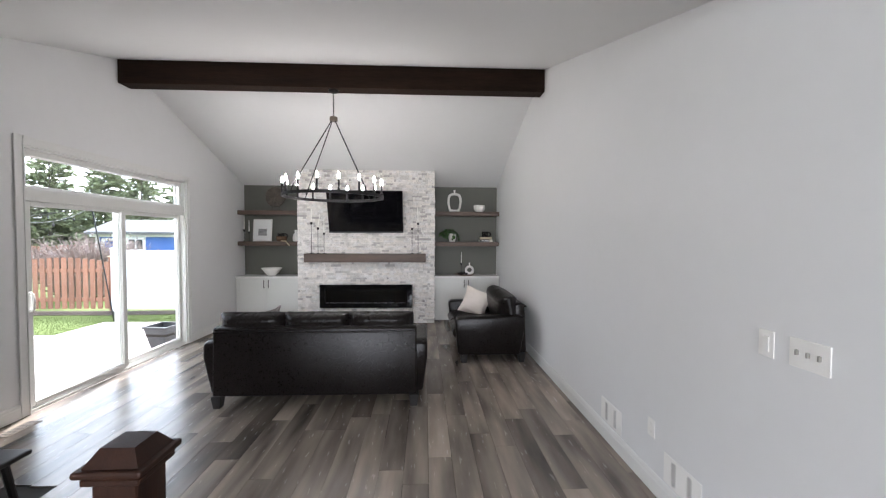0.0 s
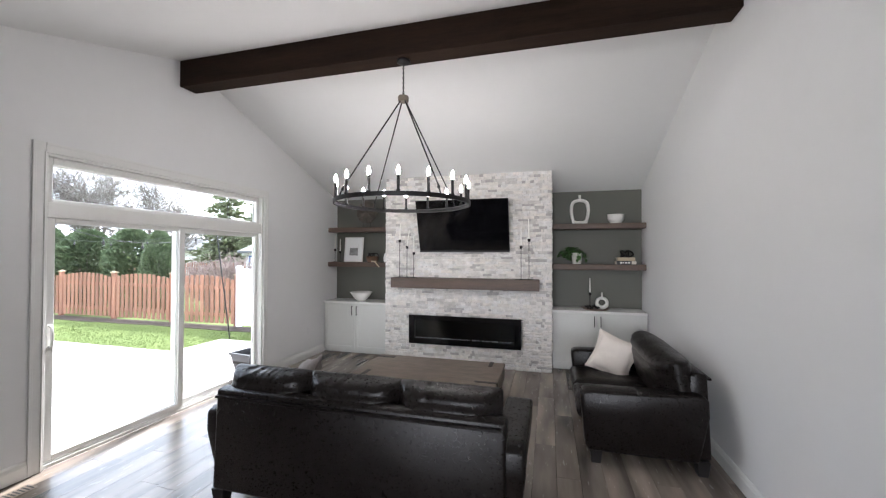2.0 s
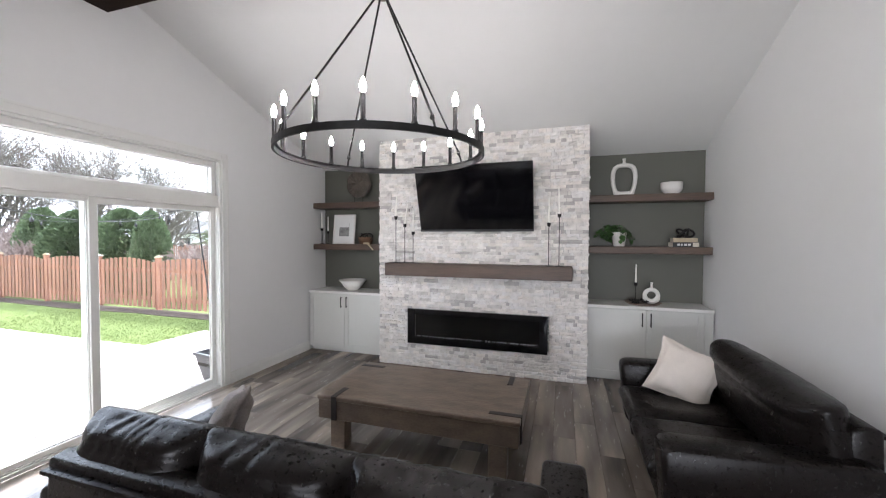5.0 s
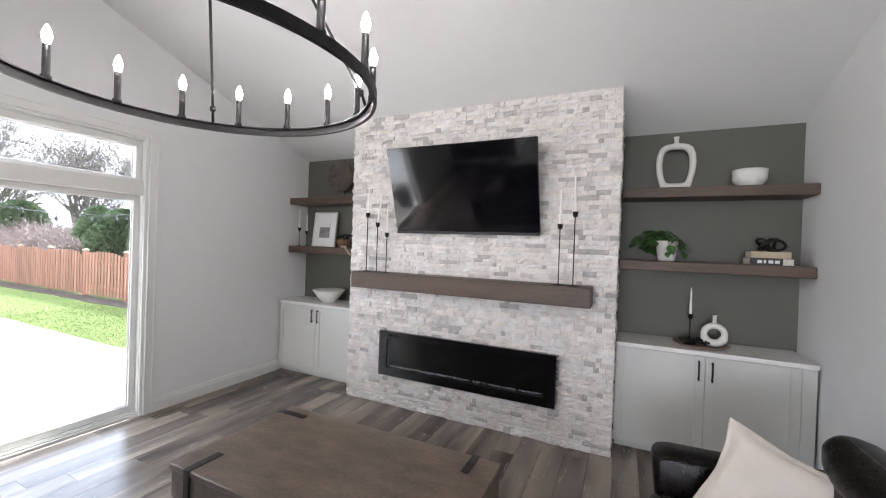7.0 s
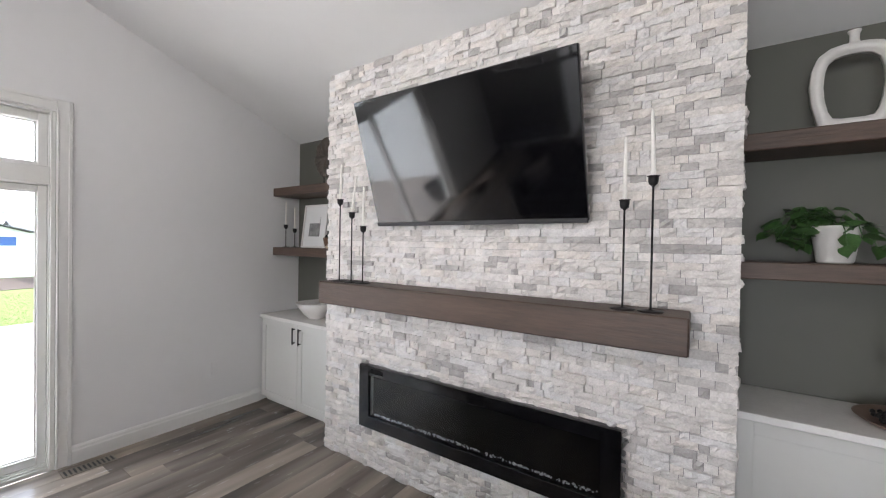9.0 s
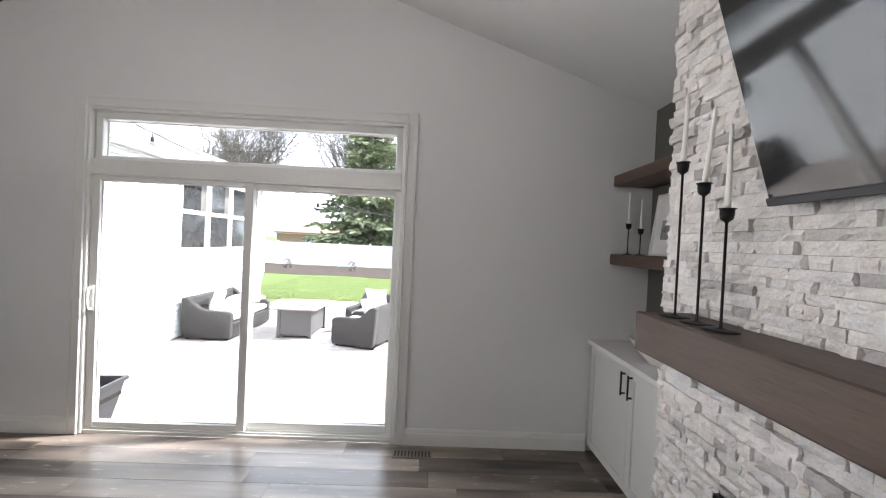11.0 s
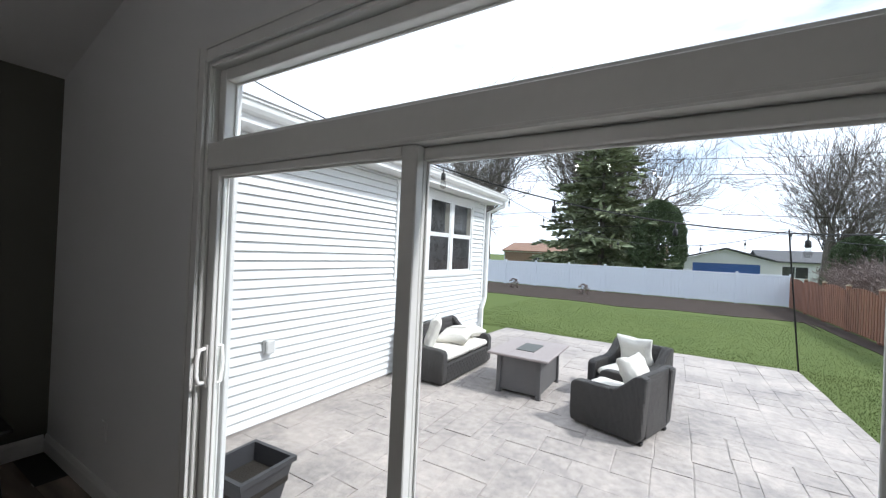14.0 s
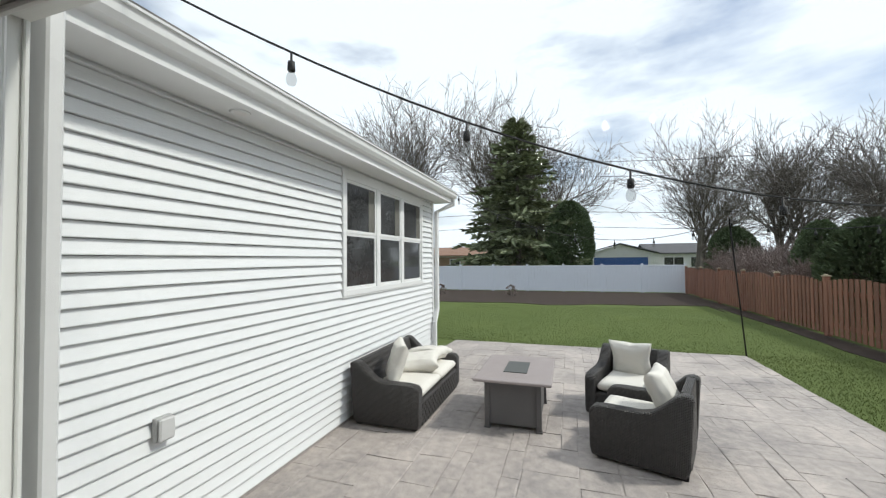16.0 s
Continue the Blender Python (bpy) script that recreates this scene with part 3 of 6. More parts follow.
fire = thing("electric_fireplace", "wide black glass linear electric fireplace set into the stone", "fireplace", pose(-1.151, SY, 0.314))
fb = bmesh.new()
for a in ((-0.895, -0.80, 0, 0.456), (0.80, 0.895, 0, 0.456), (-0.80, 0.80, 0, 0.085), (-0.80, 0.80, 0.385, 0.456)):
    bbox(fb, a[0], a[1], -0.035, -0.010, a[2], a[3], 0.002)
part("glass_frame", fb, M_GLOSSBLACK, fire, "gloss black glass surround")
part("firebox", bbox(box(-0.80, 0.80, 0.018, 0.028, 0.085, 0.385), -0.80, 0.80, -0.008, 0.018, 0.075, 0.085), M_FIREBOX, fire)
part("viewing_glass", box(-0.80, 0.80, -0.018, -0.014, 0.085, 0.385), M_FIREGLASS, fire, "clear glass front")
part("control_panel", box(-0.78, -0.66, -0.0362, -0.0350, 0.405, 0.44), M_FIREBOX, fire)
bm = bmesh.new()
rng = random.Random(5)
for i in range(260):
    c = Vector((rng.uniform(-0.78, 0.78), rng.uniform(-0.004, 0.012), 0.090 + rng.uniform(0, 0.010)))
    r = bmesh.ops.create_icosphere(bm, subdivisions=1, radius=rng.uniform(0.003, 0.0075), matrix=Matrix.Translation(c))
tagged(part("crystal_bed", bm, M_CRYSTAL, fire, "row of clear crystals"), kind="stuff")

# ---- shelves and cabinets ----
NICHES = ((XW + 0.004, SX0 - 0.008), (SX1 + 0.008, XE - 0.004))
for (x0, x1), lab in zip(NICHES, ("beside the patio door wall", "beside the plain wall")):
    for zt in (1.605, 2.232):
        bm = box(x0, x1, 8.175, YN - 0.002, zt - 0.085, zt, 0.006)
        solid("floating_shelf", bm, M_MANTEL, "thick walnut-stained floating shelf on the green wall", "shelf", group="floating shelves")


def cabinet(x0, x1, split, filler):
    """A base cabinet with two recessed-panel doors on a toe kick."""
    c = thing("base_cabinet", "pale grey painted base cabinet with two panelled doors", "cabinet", pose(x0, 8.062, 0), group="built-in cabinets")
    w = x1 - x0
    part("body", bbox(box(0, w, 0.018, YN - 8.062 - 0.003, 0.055, 0.872), 0.01, w - 0.01, 0.055, 0.30, 0.0, 0.055), M_CAB, c)
    if filler:
        part("filler_strip", box(w - 0.085, w, 0.0, 0.018, 0.055, 0.872, 0.002), M_CAB, c)
        w -= 0.088
    for a, b, hx in ((0.004, split - x0 - 0.002, split - x0 - 0.045), (split - x0 + 0.002, w, split - x0 + 0.045)):
        r = 0.062
        d = part("door", box(a, b, 0.006, 0.018, 0.06, 0.866), M_CAB, c)
        for nm, q in (("stile", (a, a + r, 0.06, 0.866)), ("stile", (b - r, b, 0.06, 0.866)), ("rail", (a + r, b - r, 0.06, 0.06 + r)), ("rail", (a + r, b - r, 0.866 - r, 0.866))):
            part(nm, box(q[0], q[1], -0.003, 0.006, q[2], q[3], 0.0015), M_CAB, d)
        h = box(hx - 0.006, hx + 0.006, -0.036, -0.026, 0.675, 0.835, 0.002)
        for zz in (0.69, 0.82):
            bbox(h, hx - 0.005, hx + 0.005, -0.027, -0.002, zz - 0.005, zz + 0.005)
        part("handle", h, M_BLACKMETAL, d, "black bar handle")
    top = solid("countertop", box(x0 + 0.0, x1, 8.03, YN - 0.002, 0.874, 0.91, 0.004), M_COUNTER, "white quartz countertop on a base cabinet", "countertop", group="built-in countertops")


cabinet(XW + 0.018, SX0 - 0.01, -3.16, False)
cabinet(SX1 + 0.01, XE - 0.018, 0.845, True)


# ---- chandelier ----
CH = Vector((-1.18, 5.29, 0))
RZ = 2.225
chand = thing("chandelier", "black metal wagon-wheel chandelier with lit candle bulbs hanging from the beam", "chandelier", pose(CH.x, CH.y, 0))
ring = bmesh.new()
N = 96
rows = [[ring.verts.new((r * math.cos(2 * math.pi * k / N), r * math.sin(2 * math.pi * k / N), z)) for k in range(N)] for r, z in ((0.622, RZ - 0.018), (0.637, RZ - 0.018), (0.637, RZ + 0.018), (0.622, RZ + 0.018), (0.606, RZ + 0.018), (0.606, RZ + 0.013), (0.622, RZ + 0.013))]
for i in range(len(rows)):
    a, b = rows[i], rows[(i + 1) % len(rows)]
    for k in range(N):
        ring.faces.new((a[k], a[(k + 1) % N], b[(k + 1) % N], b[k]))
bmesh.ops.recalc_face_normals(ring, faces=ring.faces[:])
part("ring", ring, M_BLACKMETAL, chand)
part("canopy", smooth(lathe([(0.0, 3.584), (0.065, 3.584), (0.065, 3.565), (0.05, 3.555), (0.012, 3.55), (0.0, 3.55)], 24)), M_BLACKMETAL, chand)
part("hub", lathe([(0.0, 3.245), (0.045, 3.245), (0.05, 3.24), (0.05, 3.195), (0.045, 3.19), (0.0, 3.19)], 20), M_BRONZE, chand, "round wooden-toned hub")
link = bmesh.new()
for i in range(13):
    zc = 3.255 + i * 0.0235
    pts = []
    for k in range(10):
        a = 2 * math.pi * k / 10
        u, w = 0.008 * math.cos(a), 0.017 * math.sin(a)
        pts.append((u, 0, zc + w) if i % 2 else (0, u, zc + w))
    tube(pts, 0.0028, 5, True, link)
tube([(0.004, 0.004, 3.24), (-0.004, 0.006, 3.40), (0.004, 0.0, 3.56)], 0.003, 5, False, link)
part("chain", smooth(link), M_BLACKMETAL, chand)
for k in range(4):
    a = radians(51 + 90 * k)
    d = Vector((math.cos(a), math.sin(a), 0))
    rod = tube([d * 0.03 + Vector((0, 0, 3.20)), d * 0.045 + Vector((0, 0, 3.17)), d * 0.590 + Vector((0, 0, RZ + 0.085)), d * 0.616 + Vector((0, 0, RZ + 0.02))], 0.0065, 7)
    lathe([(0.0, RZ + 0.06), (0.013, RZ + 0.07), (0.013, RZ + 0.09), (0.0, RZ + 0.10)], 8, 0, rod)
    for v in rod.verts[-32:]:
        v.co += d * 0.590
    part("rod", smooth(rod), M_BLACKMETAL, chand)
for k in range(16):
    a = radians(18 + 22.5 * k)
    p = Vector((0.620 * math.cos(a), 0.620 * math.sin(a), 0))
    cup = lathe([(0.0, RZ + 0.012), (0.017, RZ + 0.013), (0.017, RZ + 0.03), (0.0125, RZ + 0.035), (0.0125, RZ + 0.15), (0.0, RZ + 0.15)], 12)
    cs = part("candle_sleeve", place(smooth(cup), Matrix.Translation(p)), M_BLACKMETAL, chand)
    bulb = lathe([(0.009, RZ + 0.151), (0.011, RZ + 0.160), (0.0155, RZ + 0.175), (0.0145, RZ + 0.190), (0.009, RZ + 0.209), (0.003, RZ + 0.222), (0.0, RZ + 0.224)], 12)
    part("bulb", place(smooth(bulb), Matrix.Translation(p)), M_BULB, cs, "lit flame-shaped bulb")


# ---- seating ----
def sofa(name, label, m, width, n, backs, folds, high=0.48, rise=0.69, plump=0.62, leather=M_LEATHER):
    """A leather sofa: its back along y = 0, its front towards +y, x across; arms outside the back."""
    s = thing(name, label, "sofa", m, group="leather seating")
    aw, D = 0.20, 0.98
    w = width
    bp = prism([(0.0, 0.13), (0.20, 0.13), (0.16, 0.79), (0.10, 0.815), (0.03, 0.80)], (-w / 2 + 0.11, w / 2 - 0.11), "x", bevel=0.018)
    part("back_panel", smooth(bp), leather, s)
    part("seam_band", box(-w / 2 + 0.13, w / 2 - 0.13, -0.004, 0.03, 0.755, 0.772, 0.002), leather, s)
    part("seat_frame", smooth(box(-w / 2 + aw, w / 2 - aw, 0.16, D - 0.06, 0.12, 0.30, 0.02, 2)), leather, s)
    for sx in (-1, 1):
        xo, xi = sx * w / 2, sx * (w / 2 - aw)
        prof = [(0.10, 0.12), (0.92, 0.12), (0.945, 0.16), (0.97, 0.45), (0.985, 0.585), (0.96, 0.625), (0.90, 0.635), (0.45, 0.645), (0.14, 0.665), (0.05, 0.64), (0.045, 0.50)]
        arm = prism(prof, (min(xo - sx * 0.05, xi), max(xo - sx * 0.05, xi)), "x", bevel=0.026)
        for v in arm.verts:
            if (v.co.x - (xo + xi) / 2) * sx > 0:
                v.co.x += sx * 0.05 * min(max((v.co.z - 0.1) / 0.4, 0), 1)
        part("arm", smooth(arm), leather, s)
    inner = w - 2 * aw
    cw = inner / n
    for i in range(n):
        xc = -inner / 2 + cw * (i + 0.5)
        sc = cushion(cw - 0.006, D - 0.24, 0.17, 0.22, 8, 0.006, i + 1)
        part("seat_cushion", place(sc, pose(xc, 0.26 + (D - 0.24) / 2, 0.385)), leather, s)
    for i in range(backs):
        span = w - 0.26
        bw = span / backs
        xb = -span / 2 - 0.03 + bw * (i + 0.5)
        bc = cushion(bw + 0.03, high, 0.33, plump, 4.2, 0.004, 10 + i * 3, 41)
        for _ in range(9):
            bmesh.ops.smooth_vert(bc, verts=bc.verts[:], factor=0.5, use_axis_x=True, use_axis_y=True, use_axis_z=True)
        for v in bc.verts:
            y, z = v.co.y, v.co.z
            ang = math.atan2(v.co.x, 0.30 - y)
            drift = noise.noise(Vector((v.co.x * 2.2, y * 3.0, i * 4.1)))
            fold = 0.45 * noise.noise(Vector((ang * 5 + i * 5.3, y * 2.0, 2.0 + i))) - abs(noise.noise(Vector((v.co.x * 14 + drift * 3 + i * 2.7, y * 5.0, i + 7.0)))) - 0.5 * abs(noise.noise(Vector((v.co.x * 31 + drift * 5, y * 9.0, i + 3.0))))
            rimness = min(1.0, max(0.0, (y + 0.02) / 0.2))
            v.co.z += folds * fold * rimness * (1 if z > 0 else -1)
            v.co.y += folds * 0.7 * fold * rimness
            for seam in (0.13,):
                c = abs(y - seam)
                if c < 0.03:
                    v.co.z *= 1 - 0.07 * (1 - c / 0.03)
        b = part("back_cushion", place(bc, pose(xb, 0.205, rise, 79, 0, 0)), leather, s)
    for sx in (-1, 1):
        for y in (0.06, D - 0.13):
            xl = sx * (w / 2 - 0.135)
            leg = box(xl - 0.05, xl + 0.05, y - 0.045, y + 0.055, 0, 0.125, 0.006)
            for v in leg.verts:
                if v.co.z < 0.06:
                    v.co.x = xl + (v.co.x - xl) * 0.72 - sx * 0.004
                    v.co.y = y + (v.co.y - y) * 0.75
            part("leg", leg, M_CHAIRBLACK, s, "tapered black wooden leg")
    return s


sofa("sofa", "black leather three-seat sofa with crumpled back cushions facing the fireplace", pose(-1.085, 4.045, 0), 2.22, 3, 3, 0.009)
sofa("loveseat", "black leather two-seat sofa against the plain wall", pose(1.385, 6.085, 0, 0, 0, 90), 1.62, 2, 1, 0.005, 0.47, 0.665, 0.40)


def pillow(name, label, m, size, material, seed, thick=0.17, puff=0.78, power=2.6):
    bm = cushion(size, size, thick, puff, power, 0.013, seed, 17)
    for v in bm.verts:
        cx, cy = abs(v.co.x) / (size / 2), abs(v.co.y) / (size / 2)
        k = 1 - 0.10 * ((1 - cx) * (cy > 0.8) + (1 - cy) * (cx > 0.8)) + 0.05 * (cx * cy) ** 3
        v.co.x *= k
        v.co.y *= k
    return solid(name, bm, material, label, "pillow", m)


pillow("throw_pillow", "cream woven square pillow leaning on the leather loveseat", pose(0.83, 6.51, 0.635, 66, 0, -15) @ pose(0, 0, 0, 0, 0, -19), 0.45, M_PILLOW, 3)
pillow("throw_pillow", "grey patterned pillow leaning on the sofa arm", pose(-1.84, 4.72, 0.67, 62, 0, -50) @ pose(0, 0, 0, 0, 0, 20), 0.42, M_THROW, 8)

# ---- coffee table ----
ct = thing("coffee_table", "brown-grey wooden coffee table with dark iron corner straps", "coffee table", pose(-1.155, 6.12, 0))
tw, td, th = 0.80, 0.43, 0.45
part("tabletop", box(-tw, tw, -td, td, th - 0.035, th, 0.006), M_TABLE, ct)
for a in ((-tw + 0.01, tw - 0.01, -td + 0.008, -td + 0.04), (-tw + 0.01, tw - 0.01, td - 0.04, td - 0.008)):
    part("apron", box(*a, th - 0.185, th - 0.0355, 0.004), M_TABLE, ct)
for a in ((-tw + 0.008, -tw + 0.04), (tw - 0.04, tw - 0.008)):
    part("apron", box(*a, -td + 0.041, td - 0.041, th - 0.185, th - 0.0355, 0.004), M_TABLE, ct)
for sx in (-1, 1):
    for sy in (-1, 1):
        cx, cy = sx * (tw - 0.16), sy * (td - 0.10)
        part("leg", box(cx - 0.065, cx + 0.065, cy - 0.055, cy + 0.055, 0, th - 0.186, 0.006), M_TABLE, ct)
        if sx == sy:
            xs = sx * (tw - 0.155)
            st = box(xs - 0.0225, xs + 0.0225, min(sy * (td + 0.003), sy * (td - 0.19)), max(sy * (td + 0.003), sy * (td - 0.19)), th - 0.001, th + 0.004, 0.001)
            bbox(st, xs - 0.0225, xs + 0.0225, min(sy * (td + 0.004), sy * (td - 0.008)), max(sy * (td + 0.004), sy * (td - 0.008)), th - 0.186, th + 0.003, 0.001)
        else:
            ys = sy * (td - 0.105)
            st = box(min(sx * (tw + 0.003), sx * (tw - 0.23)), max(sx * (tw + 0.003), sx * (tw - 0.23)), ys - 0.0225, ys + 0.0225, th - 0.001, th + 0.004, 0.001)
            bbox(st, min(sx * (tw + 0.004), sx * (tw - 0.008)), max(sx * (tw + 0.004), sx * (tw - 0.008)), ys - 0.0225, ys + 0.0225, th - 0.186, th + 0.003, 0.001)
        part("corner_strap", st, M_STRAP, ct, "dark iron strap")


# ---- things on mantel, shelves and counters ----
def candlestick(x, y, z, cup, top, r_base=0.055, lean=0.0):
    """A slim iron holder with a taper; cup and top are heights above z."""
    c = thing("candlestick", "tall thin black iron candlestick with a white taper candle", "candlestick", pose(x, y, z), group="candlesticks")
    b = lathe([(0.0, 0.0), (r_base, 0.0), (r_base, 0.004), (r_base * 0.6, 0.007), (0.006, 0.010), (0.0045, 0.02), (0.0045, cup - 0.046), (0.008, cup - 0.042), (0.018, cup - 0.034), (0.021, cup - 0.018), (0.021, cup - 0.002), (0.026, cup), (0.026, cup + 0.002), (0.014, cup + 0.002), (0.0, cup - 0.004)], 14)
    part("holder", smooth(b), M_BLACKMETAL, c)
    t = lathe([(0.0105, cup + 0.003), (0.0105, cup + 0.02), (0.006, top - 0.01), (0.002, top), (0.0, top + 0.001)], 10)
    for v in t.verts:
        v.co.x += lean * (v.co.z - cup)
    part("taper_candle", smooth(t), M_WAX, c, "white wax taper candle")
    return c


MZ = 1.3805
for x, cup, top, ln in ((-2.17, 0.60, 0.86, 0.03), (-2.045, 0.50, 0.76, 0.15), (-1.93, 0.40, 0.68, 0.0)):
    candlestick(x, 7.70, MZ, cup, top, lean=ln)
for x, cup, top, ln in ((-0.25, 0.50, 0.79, 0.0), (-0.135, 0.60, 0.90, -0.03)):
    candlestick(x, 7.70, MZ, cup, top, lean=ln)
candlestick(-3.68, 8.27, 1.6055, 0.24, 0.49, 0.035)
candlestick(-3.61, 8.33, 1.6055, 0.20, 0.43, 0.035)


def bowl(name, label, m, r, h, fluted=0.0):
    prof = [(0.0, 0.0), (r * 0.36, 0.0), (r * 0.38, 0.008), (r * 0.62, h * 0.35), (r * 0.98, h), (r * 0.94, h + 0.002), (r * 0.58, h * 0.40), (r * 0.2, 0.02), (0.0, 0.018)]
    if fluted:
        prof = [(0.0, 0.0), (r * 0.80, 0.0), (r * 0.80, h * 0.22), (r * 0.84, h * 0.3), (r, h * 0.62), (r * 0.98, h), (r * 0.93, h), (r * 0.9, h * 0.6), (r * 0.7, h * 0.3), (0.0, h * 0.25)]
    return solid(name, smooth(lathe(prof, 48, fluted)), M_CERAMIC, label, "bowl", m)


bowl("bowl", "wide white ceramic bowl on the countertop", pose(-3.13, 8.25, 0.9105), 0.205, 0.155)
solid("bowl", smooth(lathe([(0.0, 0.0), (0.082, 0.0), (0.080, 0.018), (0.104, 0.040), (0.115, 0.060), (0.118, 0.140), (0.110, 0.142), (0.100, 0.070), (0.0, 0.045)], 60, 0.035)), M_CERAMIC, "ribbed white ceramic footed bowl on the shelf", "bowl", pose(1.14, 8.32, 2.2325))

# oval open vase
ov = bmesh.new()
def loop(half):
    """A closed outline from its right half, bottom to top."""
    return half + [(-x, z) for x, z in reversed(half[1:-1])]
o1 = loop([(0, 0), (0.055, 0), (0.108, 0), (0.124, 0.06), (0.143, 0.14), (0.150, 0.22), (0.144, 0.295), (0.124, 0.35), (0.085, 0.380), (0.04, 0.390), (0, 0.392)])
o2 = loop([(0, 0.048), (0.04, 0.048), (0.070, 0.054), (0.086, 0.085), (0.098, 0.14), (0.104, 0.205), (0.100, 0.27), (0.086, 0.318), (0.060, 0.340), (0.03, 0.347), (0, 0.348)])
ring_n = len(o1)
fr = [[ov.verts.new((x, y, z)) for x, z in o] for o, y in ((o1, -0.034), (o1, 0.034), (o2, 0.028), (o2, -0.028))]
for i in range(4):
    a, b = fr[i], fr[(i + 1) % 4]
    for k in range(ring_n):
        ov.faces.new((a[k], a[(k + 1) % ring_n], b[(k + 1) % ring_n], b[k]))
bmesh.ops.recalc_face_normals(ov, faces=ov.faces[:])
bmesh.ops.bevel(ov, geom=[e for e in ov.edges if e.calc_face_angle(0) > 0.9], offset=0.008, segments=2, affect="EDGES")
lathe([(0.0, 0.39), (0.022, 0.39), (0.017, 0.41), (0.017, 0.435), (0.024, 0.452), (0.018, 0.455), (0.0, 0.43)], 16, 0, ov)
solid("oval_vase", smooth(ov), M_CERAMIC, "matte white open rounded-square ceramic vase with a short neck", "vase", pose(0.615, 8.31, 2.2325))

# ring vase on a plate, candle beside it
PZ = 0.9105
solid("plate", smooth(lathe([(0.0, 0.004), (0.12, 0.004), (0.17, 0.010), (0.20, 0.022), (0.205, 0.022), (0.17, 0.0), (0.0, 0.0)], 36)), mat("brown_wood_plate", (0.20, 0.14, 0.11), 0.5, var=0.2, scale=9), "shallow brown wooden plate on the countertop", "plate", pose(0.84, 8.27, PZ))
rv = tube([(0.072 * math.cos(a), 0, 0.095 + 0.072 * math.sin(a)) for a in (2 * math.pi * k / 32 for k in range(32))], [0.024 + 0.007 * (math.sin(2 * math.pi * k / 32) < -0.3) for k in range(32)], 12, True)
lathe([(0.016, 0.18), (0.014, 0.20), (0.013, 0.245), (0.018, 0.252), (0.012, 0.25), (0.0, 0.23)], 14, 0, rv)
solid("ring_vase", smooth(rv), M_CERAMIC, "white ceramic ring-shaped vase standing on a plate", "vase", pose(0.93, 8.25, PZ + 0.012))
candlestick(0.76, 8.26, PZ + 0.0055, 0.25, 0.475, 0.045)
rng = random.Random(4)
bd = bmesh.new()
for i in range(60):
    a = i * 0.52
    c = Vector((0.09 * math.cos(a) + rng.uniform(-0.02, 0.02), 0.045 * math.sin(a * 1.3) + rng.uniform(-0.015, 0.015), 0.014 + 0.0006 * i + rng.uniform(0, 0.006)))
    bmesh.ops.create_icosphere(bd, subdivisions=1, radius=0.011, matrix=Matrix.Translation(c))
tagged(solid("bead_garland", smooth(bd), M_BLACKMETAL, "heap of small black beads on a plate", "beads", pose(0.79, 8.24, PZ + 0.004)), kind="stuff")


def knot(name, label, m, r, wire, material=M_BLACKMETAL):
    k = bmesh.new()
    tube([((r * 0.62 + r * 0.34 * math.cos(3 * a)) * math.cos(2 * a) * 1.15, (r * 0.62 + r * 0.34 * math.cos(3 * a)) * math.sin(2 * a) * 0.8, r * 0.62 + r * 0.52 * math.sin(3 * a)) for a in (2 * math.pi * i / 72 for i in range(72))], wire, 8, True, k)
    return solid(name, smooth(k), material, label, "ornament", m)


# books with a knot on top
def book(x, y, z, w, d, h, cover, label, rz):
    b = thing("book", label, "book", pose(x, y, z, 0, 0, rz), group="books on the shelf")
    part("cover", bbox(bbox(box(-w / 2, w / 2, -d / 2, d / 2, 0, 0.003), -w / 2, w / 2, -d / 2, d / 2, h - 0.003, h), -w / 2, w / 2, -d / 2, -d / 2 + 0.003, 0.003, h - 0.003), cover, b)
    part("pages", box(-w / 2 + 0.005, w / 2 - 0.005, -d / 2 + 0.0031, d / 2 - 0.006, 0.0031, h - 0.0031), M_PAGES, b, "cream page block")
    return b


bk = book(1.265, 8.29, 1.6055, 0.27, 0.20, 0.056, M_BOOKBLACK, "thick black hardback book lying flat with pale marks on its spine", 2)
for i, (a, b) in enumerate(((-0.09, -0.06), (-0.05, -0.035), (-0.02, 0.01), (0.02, 0.05))):
    part("spine_mark", box(a, b, -0.1025, -0.1003, 0.016, 0.040), M_PAPERWHITE, bk, "pale printed spine mark")
part("fore_panel", box(0.07, 0.134, -0.1022, -0.1002, 0.004, 0.052), M_PAGES, bk)
book(1.265, 8.29, 1.662, 0.25, 0.18, 0.050, M_BOOKTAN, "tan cloth hardback book lying on a black book", -1)
knot("knot_ornament", "black twisted metal knot ornament on stacked books", pose(1.28, 8.29, 1.7135), 0.088, 0.012)

